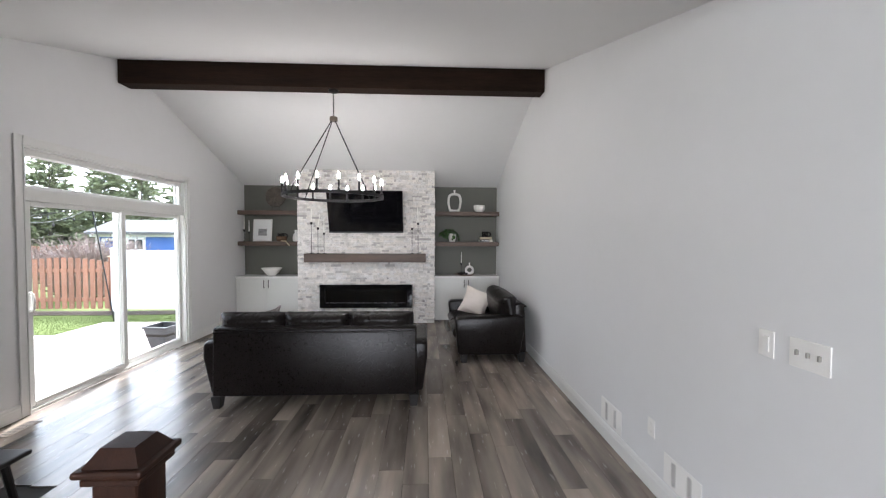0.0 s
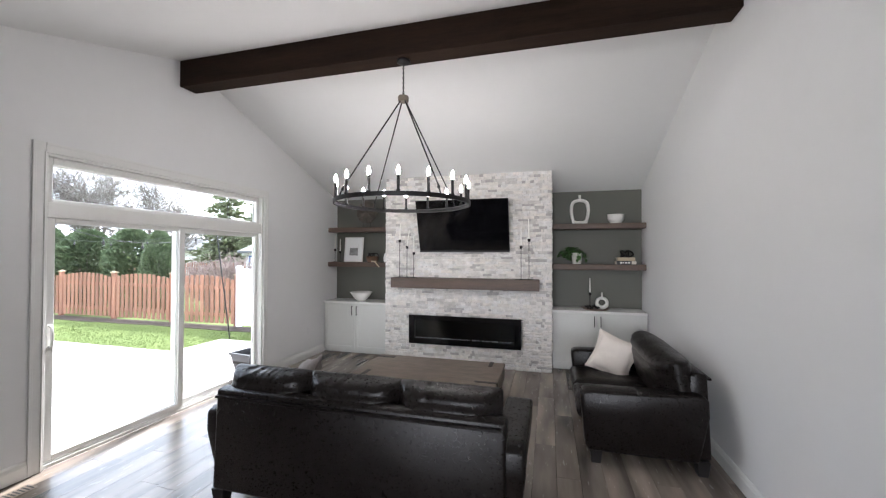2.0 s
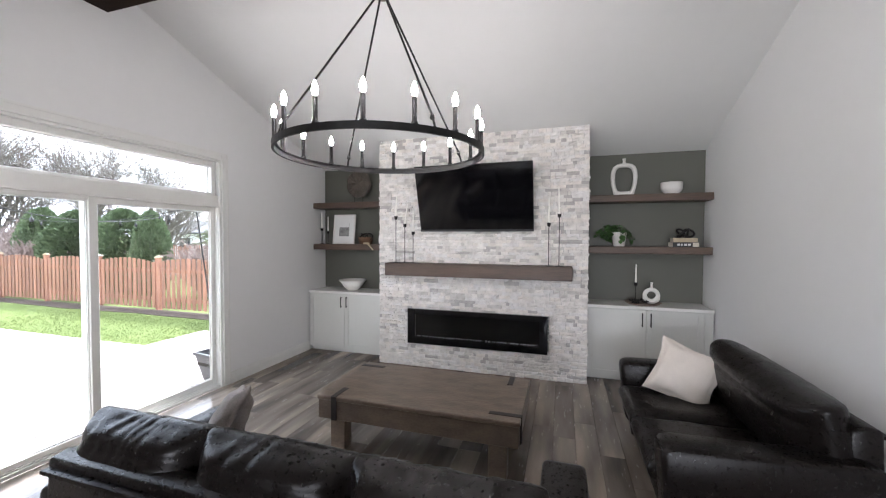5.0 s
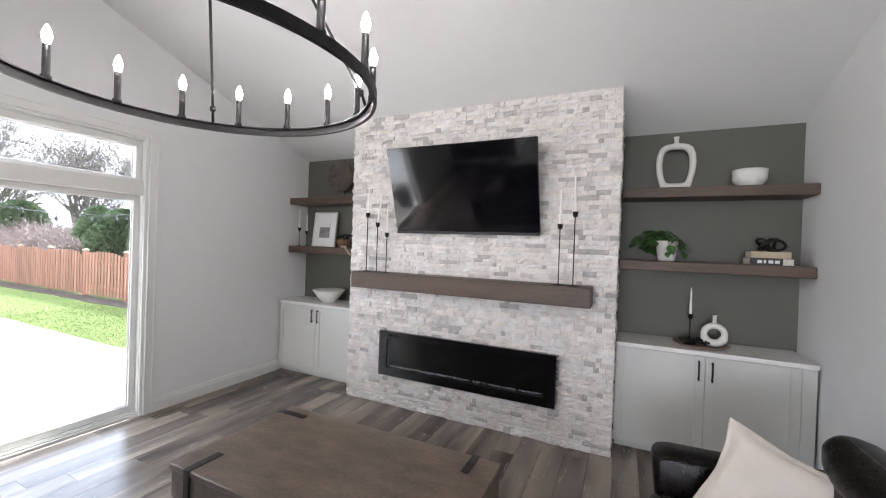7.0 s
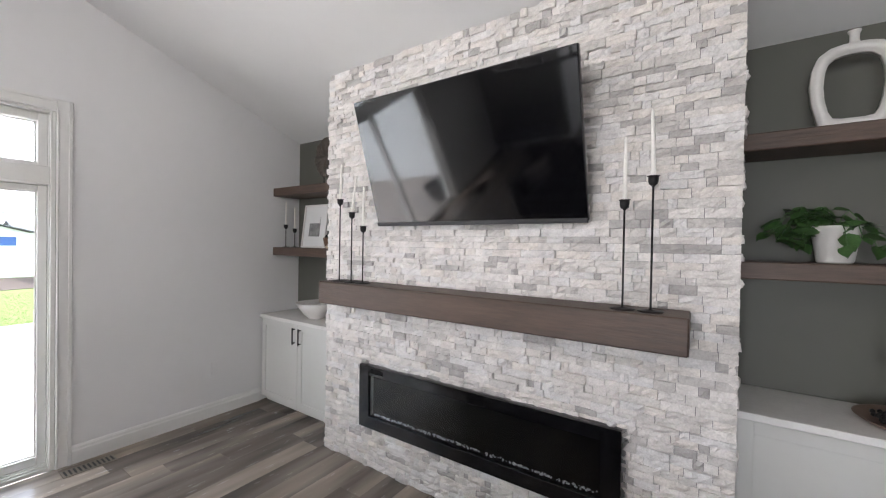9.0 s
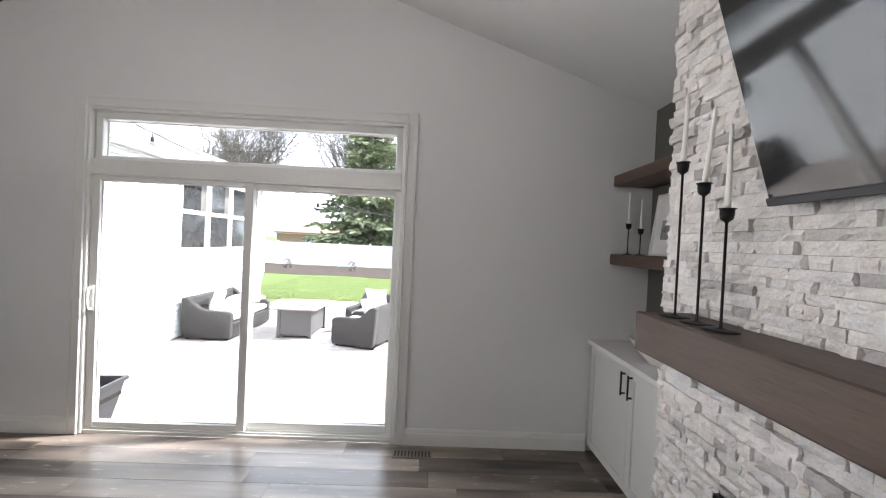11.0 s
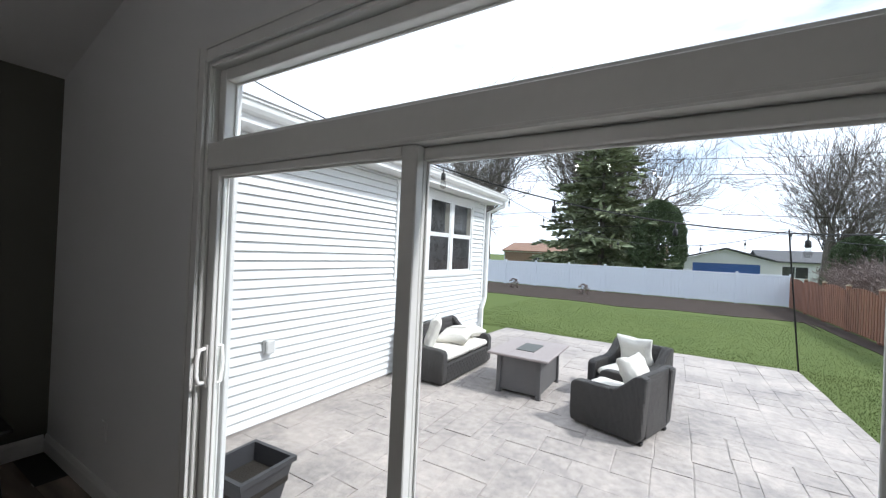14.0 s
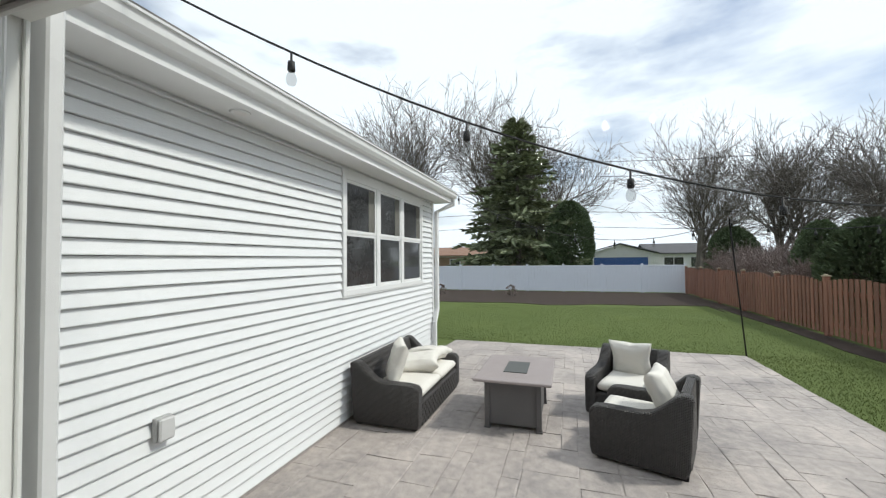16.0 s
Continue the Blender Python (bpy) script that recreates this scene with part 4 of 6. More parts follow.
# potted trailing plant
pot = thing("potted_plant", "trailing green houseplant in a white ceramic pot on the shelf", "plant", pose(0.57, 8.31, 1.6055))
part("pot", smooth(lathe([(0.0, 0.0), (0.058, 0.0), (0.066, 0.01), (0.088, 0.165), (0.094, 0.175), (0.086, 0.176), (0.078, 0.15), (0.0, 0.145)], 28)), M_CERAMIC, pot, "white ceramic pot")
part("soil", lathe([(0.0, 0.155), (0.077, 0.152), (0.077, 0.148), (0.0, 0.146)], 20), M_SOIL, pot)
rng = random.Random(12)
for i in range(16):
    a = rng.uniform(0, 2 * math.pi) if i > 9 else rng.uniform(2.5, 3.8)
    reach, rise = rng.uniform(0.09, 0.27), rng.uniform(0.06, 0.16)
    d = Vector((math.cos(a), 0.45 * math.sin(a) - 0.25, 0))
    pts = [Vector((0, 0, 0.15)) + d * reach * s + Vector((0, 0, rise * math.sin(s * 2.4) - 0.12 * s * s)) for s in (0, 0.25, 0.5, 0.75, 1)]
    stem = part("stem", tube(pts, 0.0022, 5), M_LEAF, pot)
    for j in range(5):
        s = 0.3 + 0.7 * j / 4
        k = min(int(s * 4), 3)
        c = pts[k].lerp(pts[k + 1], s * 4 - k)
        L = rng.uniform(0.055, 0.088)
        lf = bmesh.new()
        rows = []
        for u, w in ((0, 0.08), (0.25, 0.42), (0.55, 0.40), (0.8, 0.22), (1.0, 0.02)):
            rows.append([lf.verts.new((L * w * q, L * u, -0.25 * L * u * u + 0.10 * L * abs(q))) for q in (-1, 0, 1)])
        for r0, r1 in zip(rows, rows[1:]):
            for q in range(2):
                lf.faces.new((r0[q], r0[q + 1], r1[q + 1], r1[q]))
        place(lf, Matrix.Translation(c) @ Euler((rng.uniform(-0.9, 0.5), rng.uniform(-0.5, 0.5), rng.uniform(0, 6.28))).to_matrix().to_4x4())
        part("leaf", smooth(lf), M_LEAF, stem)

# left shelves
pf = thing("picture_frame", "white framed grey landscape print leaning on the green wall", "picture", pose(-3.365, 8.375, 1.6055, -7, 0, 0))
fr = bmesh.new()
for q in ((-0.19, -0.172, 0, 0.46), (0.172, 0.19, 0, 0.46), (-0.172, 0.172, 0, 0.018), (-0.172, 0.172, 0.442, 0.46)):
    bbox(fr, q[0], q[1], -0.012, 0.012, q[2], q[3], 0.002)
part("frame", fr, M_CERAMIC, pf, "thin white frame")
part("mat_board", box(-0.172, 0.172, 0.0, 0.004, 0.018, 0.442), M_PAPERWHITE, pf)
part("print", box(-0.085, 0.085, -0.004, -0.001, 0.12, 0.33), M_PRINT, pf, "small dark grey mountain print")
part("print_sky", box(-0.085, 0.085, -0.0055, -0.0042, 0.26, 0.33), M_PAPERWHITE, pf)
bs = thing("basket_bowl", "brown woven bowl with a black knot ornament in it", "basket", pose(-2.95, 8.32, 1.6055))
part("bowl_body", smooth(lathe([(0.0, 0.0), (0.085, 0.0), (0.105, 0.05), (0.115, 0.105), (0.105, 0.105), (0.09, 0.04), (0.0, 0.03)], 28)), M_BASKET, bs)
knot("knot_ornament", "black twisted metal knot ornament resting in a brown bowl", pose(-2.95, 8.32, 1.645), 0.105, 0.011)
solid("jug", smooth(lathe([(0.0, 0.0), (0.05, 0.0), (0.062, 0.03), (0.066, 0.09), (0.055, 0.14), (0.028, 0.175), (0.026, 0.22), (0.034, 0.24), (0.026, 0.24), (0.0, 0.2)], 24)), M_CERAMIC, "small white ceramic jug on the shelf", "jug", pose(-2.66, 8.32, 1.6055))
bn = bmesh.new()
for i in range(16):
    s = i / 15
    bmesh.ops.create_icosphere(bn, subdivisions=1, radius=0.014, matrix=Matrix.Translation((-0.10 + 0.16 * s, -0.012 - 0.02 * math.sin(s * 3), 0.014 if s < 0.55 else 0.014 - 0.2 * (s - 0.55))))
for v in bn.verts:
    if v.co.z < 0:
        v.co.y -= 0.03
tagged(solid("bead_string", smooth(bn), M_BOOKTAN, "string of tan wooden beads draped over the shelf edge", "beads", pose(-2.80, 8.19, 1.606)), kind="stuff")
sc = thing("stone_sculpture", "round grey-brown driftwood disc sculpture on a small stand", "sculpture", pose(-3.07, 8.33, 2.2325))
disc = lathe([(0.0, -0.03), (0.10, -0.032), (0.19, -0.022), (0.205, 0.0), (0.19, 0.022), (0.10, 0.032), (0.0, 0.03)], 36)
for v in disc.verts:
    v.co += Vector((noise.noise(v.co * 17), noise.noise(v.co * 17 + Vector((3, 3, 3))), noise.noise(v.co * 23))) * 0.02
part("disc", place(disc, pose(0, 0, 0.285, 90, 0, 0)), mat("driftwood_grey", (0.12, 0.098, 0.078), 0.9, second=(0.03, 0.025, 0.021), scale=9, bump=0.9, bump_scale=40), sc)
for x in (-0.07, 0.07):
    part("stand_rod", tube([(x, 0, 0.012), (x, 0, 0.11)], 0.004, 6), M_BLACKMETAL, sc)
part("stand_base", box(-0.17, 0.17, -0.05, 0.05, 0, 0.012, 0.003), M_BLACKMETAL, sc)


# ---- plates, grilles and the near corner ----
def plate(name, label, cat, y0, y1, z0, z1, x=XE, s=-1):
    p = thing(name, label, cat, pose(x + s * 0.001, (y0 + y1) / 2, (z0 + z1) / 2))
    w, h = (y1 - y0) / 2, (z1 - z0) / 2
    part("cover_plate", box(min(0, s * 0.006), max(0, s * 0.006), -w, w, -h, h, 0.0025), M_PLATE, p)
    return p, w, h


def piece(p, name, y0, y1, z0, z1, d, material, s=-1, lab=""):
    part(name, box(min(s * 0.0055, s * d), max(s * 0.0055, s * d), y0, y1, z0, z1, 0.001), material, p, lab)


p, w, h = plate("light_switch", "white rocker light switch on the plain wall", "light switch", 1.825, 1.905, 1.175, 1.295)
piece(p, "rocker", -0.017, 0.017, -0.034, 0.034, 0.010, M_PLATE)
p, w, h = plate("light_switch", "white triple toggle light switch on the plain wall", "light switch", 1.585, 1.755, 1.175, 1.295)
for y in (-0.046, 0.0, 0.046):
    piece(p, "toggle", y - 0.005, y + 0.005, -0.008, 0.014, 0.017, M_CURTAIN)
p, w, h = plate("wall_outlet", "white wall outlet above the baseboard", "outlet", 2.685, 2.765, 0.36, 0.48)
for z in (-0.025, 0.025):
    piece(p, "socket", -0.017, 0.017, z - 0.014, z + 0.014, 0.008, M_PLATE)
    piece(p, "slot", -0.008, -0.005, z - 0.005, z + 0.006, 0.0085, M_SLOT)
    piece(p, "slot", 0.005, 0.008, z - 0.005, z + 0.006, 0.0085, M_SLOT)
for yc, zc, lab in ((7.60, 0.455, "wall-coloured outlet between the patio door and the cabinet"), (3.0, 0.45, "wall-coloured outlet between the patio door and the green wall")):
    p, w, h = plate("wall_outlet", lab, "outlet", yc - 0.038, yc + 0.038, zc - 0.06, zc + 0.06, XW, 1)
    p.children[0].data.materials[0] = M_WALL
    for z in (-0.025, 0.025):
        piece(p, "socket", -0.016, 0.016, z - 0.014, z + 0.014, 0.008, M_WALL, 1)
        piece(p, "slot", -0.008, -0.0055, z - 0.005, z + 0.006, 0.0083, M_CURTAIN, 1)
        piece(p, "slot", 0.0055, 0.008, z - 0.005, z + 0.006, 0.0083, M_CURTAIN, 1)
for y0, y1, z0, z1 in ((3.12, 3.46, 0.145, 0.335), (2.24, 2.58, 0.145, 0.335)):
    p, w, h = plate("return_vent", "white slotted wall air return grille above the baseboard", "vent", y0, y1, z0, z1)
    for c in range(2):
        for r in range(9):
            z = -h + 0.03 + r * (2 * h - 0.06) / 8
            y = -w * 0.42 + c * w * 0.84
            piece(p, "slot", y - 0.02, y + 0.02, z - 0.003, z + 0.003, 0.0065, M_SLOT)
for x, y in ((-3.63, 6.66), (-3.58, 3.74)):
    fv = thing("floor_register", "brown slotted metal floor register set in the planks", "vent", pose(x, y, 0.001))
    part("grille_frame", box(-0.06, 0.06, -0.15, 0.15, 0, 0.005, 0.002), M_BRONZE, fv)
    for i in range(11):
        part("slot", box(-0.042, 0.042, -0.13 + i * 0.026 - 0.006, -0.13 + i * 0.026 + 0.006, 0.0046, 0.0056), M_SLOT, fv)

nw = thing("newel_post", "reddish-brown varnished wooden stair newel post with a moulded cap", "newel post", pose(-1.005, 1.55, 0.065, 0, 0, 0))
part("shaft", box(-0.072, 0.072, -0.072, 0.072, -0.064, 0.875, 0.006), M_REDWOOD, nw)
part("plinth", box(-0.095, 0.095, -0.095, 0.095, -0.064, 0.16, 0.008), M_REDWOOD, nw)
cap = box(-0.092, 0.092, -0.092, 0.092, 0.845, 0.868, 0.004)
bbox(cap, -0.108, 0.108, -0.108, 0.108, 0.876, 0.90, 0.008, 2)
tp = box(-0.088, 0.088, -0.088, 0.088, 0.90, 0.952)
for v in tp.verts:
    if v.co.z > 0.93:
        v.co.x, v.co.y = v.co.x * 0.62, v.co.y * 0.62
me = bpy.data.meshes.new("tmp")
tp.to_mesh(me)
cap.from_mesh(me)
bpy.data.meshes.remove(me)
part("cap", cap, M_REDWOOD, nw)

bn = thing("spindle_bench", "black painted wooden bench with a spindle back against the green wall", "bench", pose(-2.89, 2.01, 0))
part("seat", box(-0.58, 0.58, 0.04, 0.55, 0.425, 0.455, 0.010, 2), M_CHAIRBLACK, bn)
part("top_rail", box(-0.57, 0.57, 0.0, 0.028, 0.79, 0.85, 0.010, 2), M_CHAIRBLACK, bn)
for i in range(13):
    x = -0.535 + i * 1.07 / 12
    part("spindle", tube([(x, 0.08, 0.45), (x, 0.04, 0.63), (x, 0.014, 0.80)], [0.009, 0.013, 0.008] if 0 < i < 12 else [0.016, 0.02, 0.014], 8), M_CHAIRBLACK, bn)
for sx in (-1, 1):
    for y0, y1 in ((0.11, 0.06), (0.47, 0.52)):
        part("leg", tube([(sx * 0.49, y0, 0.43), (sx * 0.535, y1, 0.0)], [0.022, 0.017], 8), M_CHAIRBLACK, bn)
    part("stretcher", tube([(sx * 0.512, 0.088, 0.2), (sx * 0.512, 0.492, 0.2)], 0.011, 8), M_CHAIRBLACK, bn)

# ---- outside: ground and wing ----
GZ = -0.25
FENCE_Y, FENCE_X, FENCE_SPLIT = 10.75, -26.9, -8.15
ground = structure("ground", box(-900, 900, -900, 900, GZ - 0.5, GZ - 0.03), M_GRASS, "green spring lawn reaching to the fences", "lawn")
wav = bmesh.new()
pts_n = [(-20.4 + 0.9 * noise.noise(Vector((0, y * 0.35, 0))) - 0.06 * y, y) for y in range(-16, 11)]
outline = [(FENCE_X - 0.1, -16)] + pts_n + [(-19.2, 10.0), (FENCE_X - 0.1, 10.7)]
structure("mulch_bed", prism(outline, (GZ - 0.2, GZ - 0.012), "z"), M_MULCH, "dark brown mulch bed along the white fence", "mulch")
outline = [(FENCE_X, FENCE_Y)] + [(x, FENCE_Y - 0.55 - 0.15 * noise.noise(Vector((x * 0.7, 3, 0)))) for x in [-26.9 + i * 0.9 for i in range(30)]] + [(-0.5, FENCE_Y)]
structure("mulch_strip", prism(outline, (GZ - 0.2, GZ - 0.016), "z"), M_MULCH, "dark mulch strip along the picket fence", "mulch")

patio = structure("patio", prism([(XWO, 2.2), (XWO, 9.3), (-7.3, 9.3), (-7.3, 8.02), (-12.36, 8.02), (-12.36, 2.3), (-11.0, 2.2)], (GZ - 0.25, GZ - 0.0078), "z"), M_JOINT, "grey-brown stamped concrete patio in a stone pattern", "patio")
structure("door_step", box(XWO - 0.32, XWO - 0.006, DY0 - 0.1, DY1 + 0.1, GZ - 0.02, GZ + 0.10, 0.01), M_CONCRETE, "low concrete step below the patio door", "step")

# wing of the house along the patio
WY, WX1, WZ0, WZ1 = 2.36, -10.62, -0.20, 2.78
wing = structure("wing_wall", bbox(bbox(bbox(box(WX1 + 0.02, -7.43, WY - 0.22, WY - 0.02, GZ - 0.1, 2.95), -7.44, XWO - 0.005, WY - 0.2, WY - 0.02, GZ - 0.1, 2.95), WX1, WX1 + 0.2, -6, WY - 0.22, GZ - 0.1, 2.95), -10.6, -4.0, -6.0, -5.8, GZ - 0.1, 2.95), M_MORTAR, "white vinyl clapboard wall of the house wing", "wall")
wn_thing = thing("window_wing", "white triple double-hung window in the siding, dark inside with curtains", "window", pose(0, 0, 0), kind="structure")
wx0, wx1, wz0, wz1 = -10.02, -7.43, 1.225, 2.69
fr = bmesh.new()
for q in ((wx0 - 0.0, wx0 + 0.07, wz0, wz1), (wx1 - 0.07, wx1, wz0, wz1), (wx0 + 0.07, wx1 - 0.07, wz0, wz0 + 0.07), (wx0 + 0.07, wx1 - 0.07, wz1 - 0.07, wz1)):
    bbox(fr, q[0], q[1], WY - 0.018, WY + 0.035, q[2], q[3], 0.004)
part("window_frame", fr, M_EXTTRIM, wn_thing)
part("head_trim", box(wx0 - 0.002, wx1 + 0.002, WY - 0.014, WY + 0.026, wz1 + 0.001, 2.736, 0.003), M_EXTTRIM, wn_thing)
part("sill_trim", box(wx0 - 0.002, wx1 + 0.002, WY - 0.014, WY + 0.026, 1.204, wz0 - 0.001, 0.003), M_EXTTRIM, wn_thing)
third = (wx1 - wx0 - 0.14) / 3
for i in range(3):
    a = wx0 + 0.07 + i * third
    if i:
        part("mullion", box(a - 0.05, a + 0.05, WY - 0.016, WY + 0.03, wz0 + 0.07, wz1 - 0.07, 0.004), M_EXTTRIM, wn_thing)
    a0, a1 = a + (0.05 if i else 0), a + third - (0.05 if i < 2 else 0)
    zm = (wz0 + wz1) / 2 + 0.02
    for z0, z1, dy in ((wz0 + 0.07, zm, 0.0), (zm, wz1 - 0.07, 0.008)):
        s = bmesh.new()
        for q in ((a0, a0 + 0.035, z0, z1), (a1 - 0.035, a1, z0, z1), (a0 + 0.035, a1 - 0.035, z0, z0 + 0.04), (a0 + 0.035, a1 - 0.035, z1 - 0.035, z1)):
            bbox(s, q[0], q[1], WY - 0.014 + dy, WY + 0.012 + dy, q[2], q[3], 0.002)
        sh = part("window_sash", s, M_EXTTRIM, wn_thing)
        part("pane", box(a0 + 0.03, a1 - 0.03, WY - 0.004 + dy, WY + 0.002 + dy, z0 + 0.035, z1 - 0.03), M_DARKGLASS, sh, "dark reflecting glass")
    cu = bmesh.new()
    for c0, c1 in ((a0 + 0.035, a0 + 0.20),):
        n = 9
        top = [cu.verts.new((c0 + (c1 - c0) * k / n, WY + 0.0115 + 0.0015 * (k % 2), wz1 - 0.12)) for k in range(n + 1)]
        bot = [cu.verts.new((c0 + (c1 - c0) * k / n, WY + 0.0115 + 0.0015 * (k % 2), zm + 0.04)) for k in range(n + 1)]
        for k in range(n):
            cu.faces.new((top[k], top[k + 1], bot[k + 1], bot[k]))
    bmesh.ops.solidify(cu, geom=cu.faces[:], thickness=0.001)
    part("curtain", cu, M_CURTAIN, wn_thing, "grey gathered curtain")
bm = box(WX1 - 0.03, WX1 + 0.07, WY - 0.03, WY + 0.022, WZ0, WZ1, 0.004)
structure("corner_trim", bm, M_EXTTRIM, "white vinyl corner post of the wing", "trim")
structure("foundation", box(WX1 + 0.03, XWO - 0.01, WY - 0.02, WY + 0.004, GZ - 0.05, WZ0), M_JOINT, "narrow grey foundation strip", "foundation")
soffit = structure("soffit", box(WX1 - 0.30, XWO - 0.004, WY - 0.05, WY + 0.33, WZ1, WZ1 + 0.02), M_EXTTRIM, "white vented soffit under the eave", "soffit")
gut = prism([(WY + 0.325, WZ1 - 0.015), (WY + 0.345, WZ1 - 0.015), (WY + 0.345, WZ1 + 0.06), (WY + 0.40, WZ1 + 0.075), (WY + 0.425, WZ1 + 0.11), (WY + 0.43, WZ1 + 0.165), (WY + 0.445, WZ1 + 0.165), (WY + 0.445, WZ1 + 0.18), (WY + 0.325, WZ1 + 0.18)], (WX1 - 0.30, XWO - 0.06), "x")
structure("gutter", gut, M_EXTTRIM, "white aluminium gutter and fascia along the eave", "gutter")
ds = bmesh.new()
dp = [(WX1 - 0.18, WY + 0.38, WZ1 + 0.06), (WX1 - 0.18, WY + 0.38, WZ1 - 0.04), (WX1 - 0.045, WY + 0.075, WZ1 - 0.20), (WX1 - 0.045, WY + 0.07, 0.70), (WX1 + 0.04, WY + 0.075, 0.56), (WX1 + 0.12, WY + 0.075, 0.46), (WX1 + 0.12, WY + 0.075, GZ + 0.1), (WX1 + 0.0, WY + 0.15, GZ + 0.03)]
tube(dp, 0.047, 4, False, ds)
structure("downspout", ds, M_EXTTRIM, "white rectangular downspout at the wing corner", "downspout")
roof = structure("wing_roof", prism([(WY + 0.41, WZ1 + 0.185), (WY + 0.41, WZ1 + 0.215), (-3.0, 4.55), (-6.4, 3.2), (-6.4, 3.17), (-3.0, 4.5)], (WX1 - 0.32, XWO - 0.05), "x"), M_SHINGLE, "grey shingle roof of the wing", "roof")
structure("wing_gable", prism([(WY - 0.1, 2.9), (-6.0, 2.9), (-3.0, 4.5)], (WX1, WX1 + 0.1), "x"), M_SIDING, "white gable end of the wing", "wall")
structure("house_roof", prism([(YS - 0.6, EAVE_S + 0.16), (RIDGE_Y, RIDGE_Z + 0.16), (YN + 0.7, roof_z(YN + 0.7) + 0.16), (YN + 0.7, roof_z(YN + 0.7) + 0.28), (RIDGE_Y, RIDGE_Z + 0.30), (YS - 0.6, EAVE_S + 0.30)], (XWO - 0.18, XE + 0.5), "x"), M_SHINGLE, "grey shingle roof over the living room", "roof")
sl = thing("soffit_light", "small round recessed soffit light", "light", pose(-5.8, WY + 0.17, WZ1 - 0.008))
part("trim_ring", smooth(lathe([(0.0, 0.0), (0.06, 0.0), (0.075, 0.006), (0.0, 0.007)], 24)), M_EXTTRIM, sl)
part("lens", lathe([(0.0, -0.002), (0.05, -0.002), (0.05, 0.001), (0.0, 0.001)], 20), M_CERAMIC, sl)
ob = thing("outdoor_outlet", "grey weatherproof outlet box on the siding", "outlet", pose(-5.33, WY + 0.012, 0.59))
part("box", box(-0.055, 0.055, 0, 0.045, -0.075, 0.075, 0.006), mat("grey_outlet_plastic", (0.42, 0.42, 0.41), 0.5), ob)
part("cover_flap", box(-0.05, 0.05, 0.046, 0.075, -0.07, 0.07, 0.010), mat("pale_outlet_cover", (0.55, 0.55, 0.54), 0.4), ob, "pale grey flip cover")


# ---- fences ----
def white_fence(name, a, b, height, label):
    """Vinyl privacy fence from a to b: posts with caps, rails, and grooved panels."""
    a, b = Vector(a), Vector(b)
    n = max(1, round((b - a).length / 2.05))
    d = (b - a) / n
    ang = math.degrees(math.atan2(d.y, d.x))
    f = thing(name, label, "fence", pose(a.x, a.y, GZ, 0, 0, ang))
    L = d.length
    post_me = as_mesh("post", bbox(bbox(box(-0.06, 0.06, -0.06, 0.06, -0.2, height + 0.04, 0.004), -0.075, 0.075, -0.075, 0.075, height + 0.04, height + 0.06, 0.004), -0.05, 0.05, -0.05, 0.05, height + 0.06, height + 0.085, 0.02), M_FENCEVINYL)
    pan = bmesh.new()
    k = 11
    w = (L - 0.12) / k
    for i in range(k):
        bbox(pan, 0.06 + i * w + 0.002, 0.06 + (i + 1) * w - 0.002, -0.011, 0.011, 0.10, height - 0.08, 0.003)
    pan_me = as_mesh("panel", pan, M_FENCEVINYL)
    rail_me = as_mesh("rail", bbox(box(0.06, L - 0.06, -0.025, 0.025, 0.03, 0.14, 0.004), 0.06, L - 0.06, -0.025, 0.025, height - 0.10, height - 0.0, 0.006), M_FENCEVINYL)
    for i in range(n + 1):
        o = new("post", post_me)
        o.parent, o.location = f, (i * L, 0, 0)
        if i < n:
            for nm, me in (("panel", pan_me), ("rail", rail_me)):
                o = new(nm, me)
                o.parent, o.location = f, (i * L, 0, 0)
    return f


white_fence("vinyl_fence", (FENCE_X, FENCE_Y), (FENCE_X, FENCE_Y - 36.9), 1.50, "white vinyl privacy fence behind the mulch bed")
white_fence("vinyl_fence", (FENCE_SPLIT, FENCE_Y), (FENCE_SPLIT + 12.3, FENCE_Y), 1.58, "white vinyl privacy fence beside the picket fence")


def picket_fence(name, x0, x1, y, height, label, bay=2.4):
    """Stained fence with arched bays, capped posts and gapped pickets."""
    f = thing(name, label, "fence", pose(x0, y, GZ))
    n = round((x1 - x0) / bay)
    bay = (x1 - x0) / n
    post_me = as_mesh("post", box(-0.055, 0.055, -0.04, 0.07, -0.2, height + 0.04, 0.006), M_CEDAR)
    cap_me = as_mesh("post_cap", bbox(box(-0.072, 0.072, -0.057, 0.087, height + 0.04, height + 0.065, 0.004), -0.045, 0.045, -0.03, 0.06, height + 0.065, height + 0.095, 0.02), M_BOOKTAN)
    k = 13
    step = bay / k
    pk = []
    for i in range(k):
        u = (i + 0.5) / k * 2 - 1
        h = height - 0.10 + 0.13 * (1 - u * u)
        g = box(-step * 0.33, step * 0.33, -0.060, -0.042, 0.05, h, 0.0)
        pk.append(as_mesh("picket", g, M_CEDAR))
    rail_me = as_mesh("rail", box(0.03, bay - 0.03, -0.04, 0.0, -0.04, 0.05, 0.004), M_CEDAR)
    for b in range(n + 1):
        p = new("post", post_me)
        p.parent, p.location = f, (b * bay, 0, 0)
        c = new("post_cap", cap_me)
        c.parent = p
        if b < n:
            for z in (0.28, height - 0.32):
                r = new("rail", rail_me)
                r.parent, r.location = f, (b * bay, 0, z)
            for i in range(k):
                o = new("picket", pk[i])
                o.parent, o.location = f, (b * bay + (i + 0.5) * step, 0, 0)
    return f


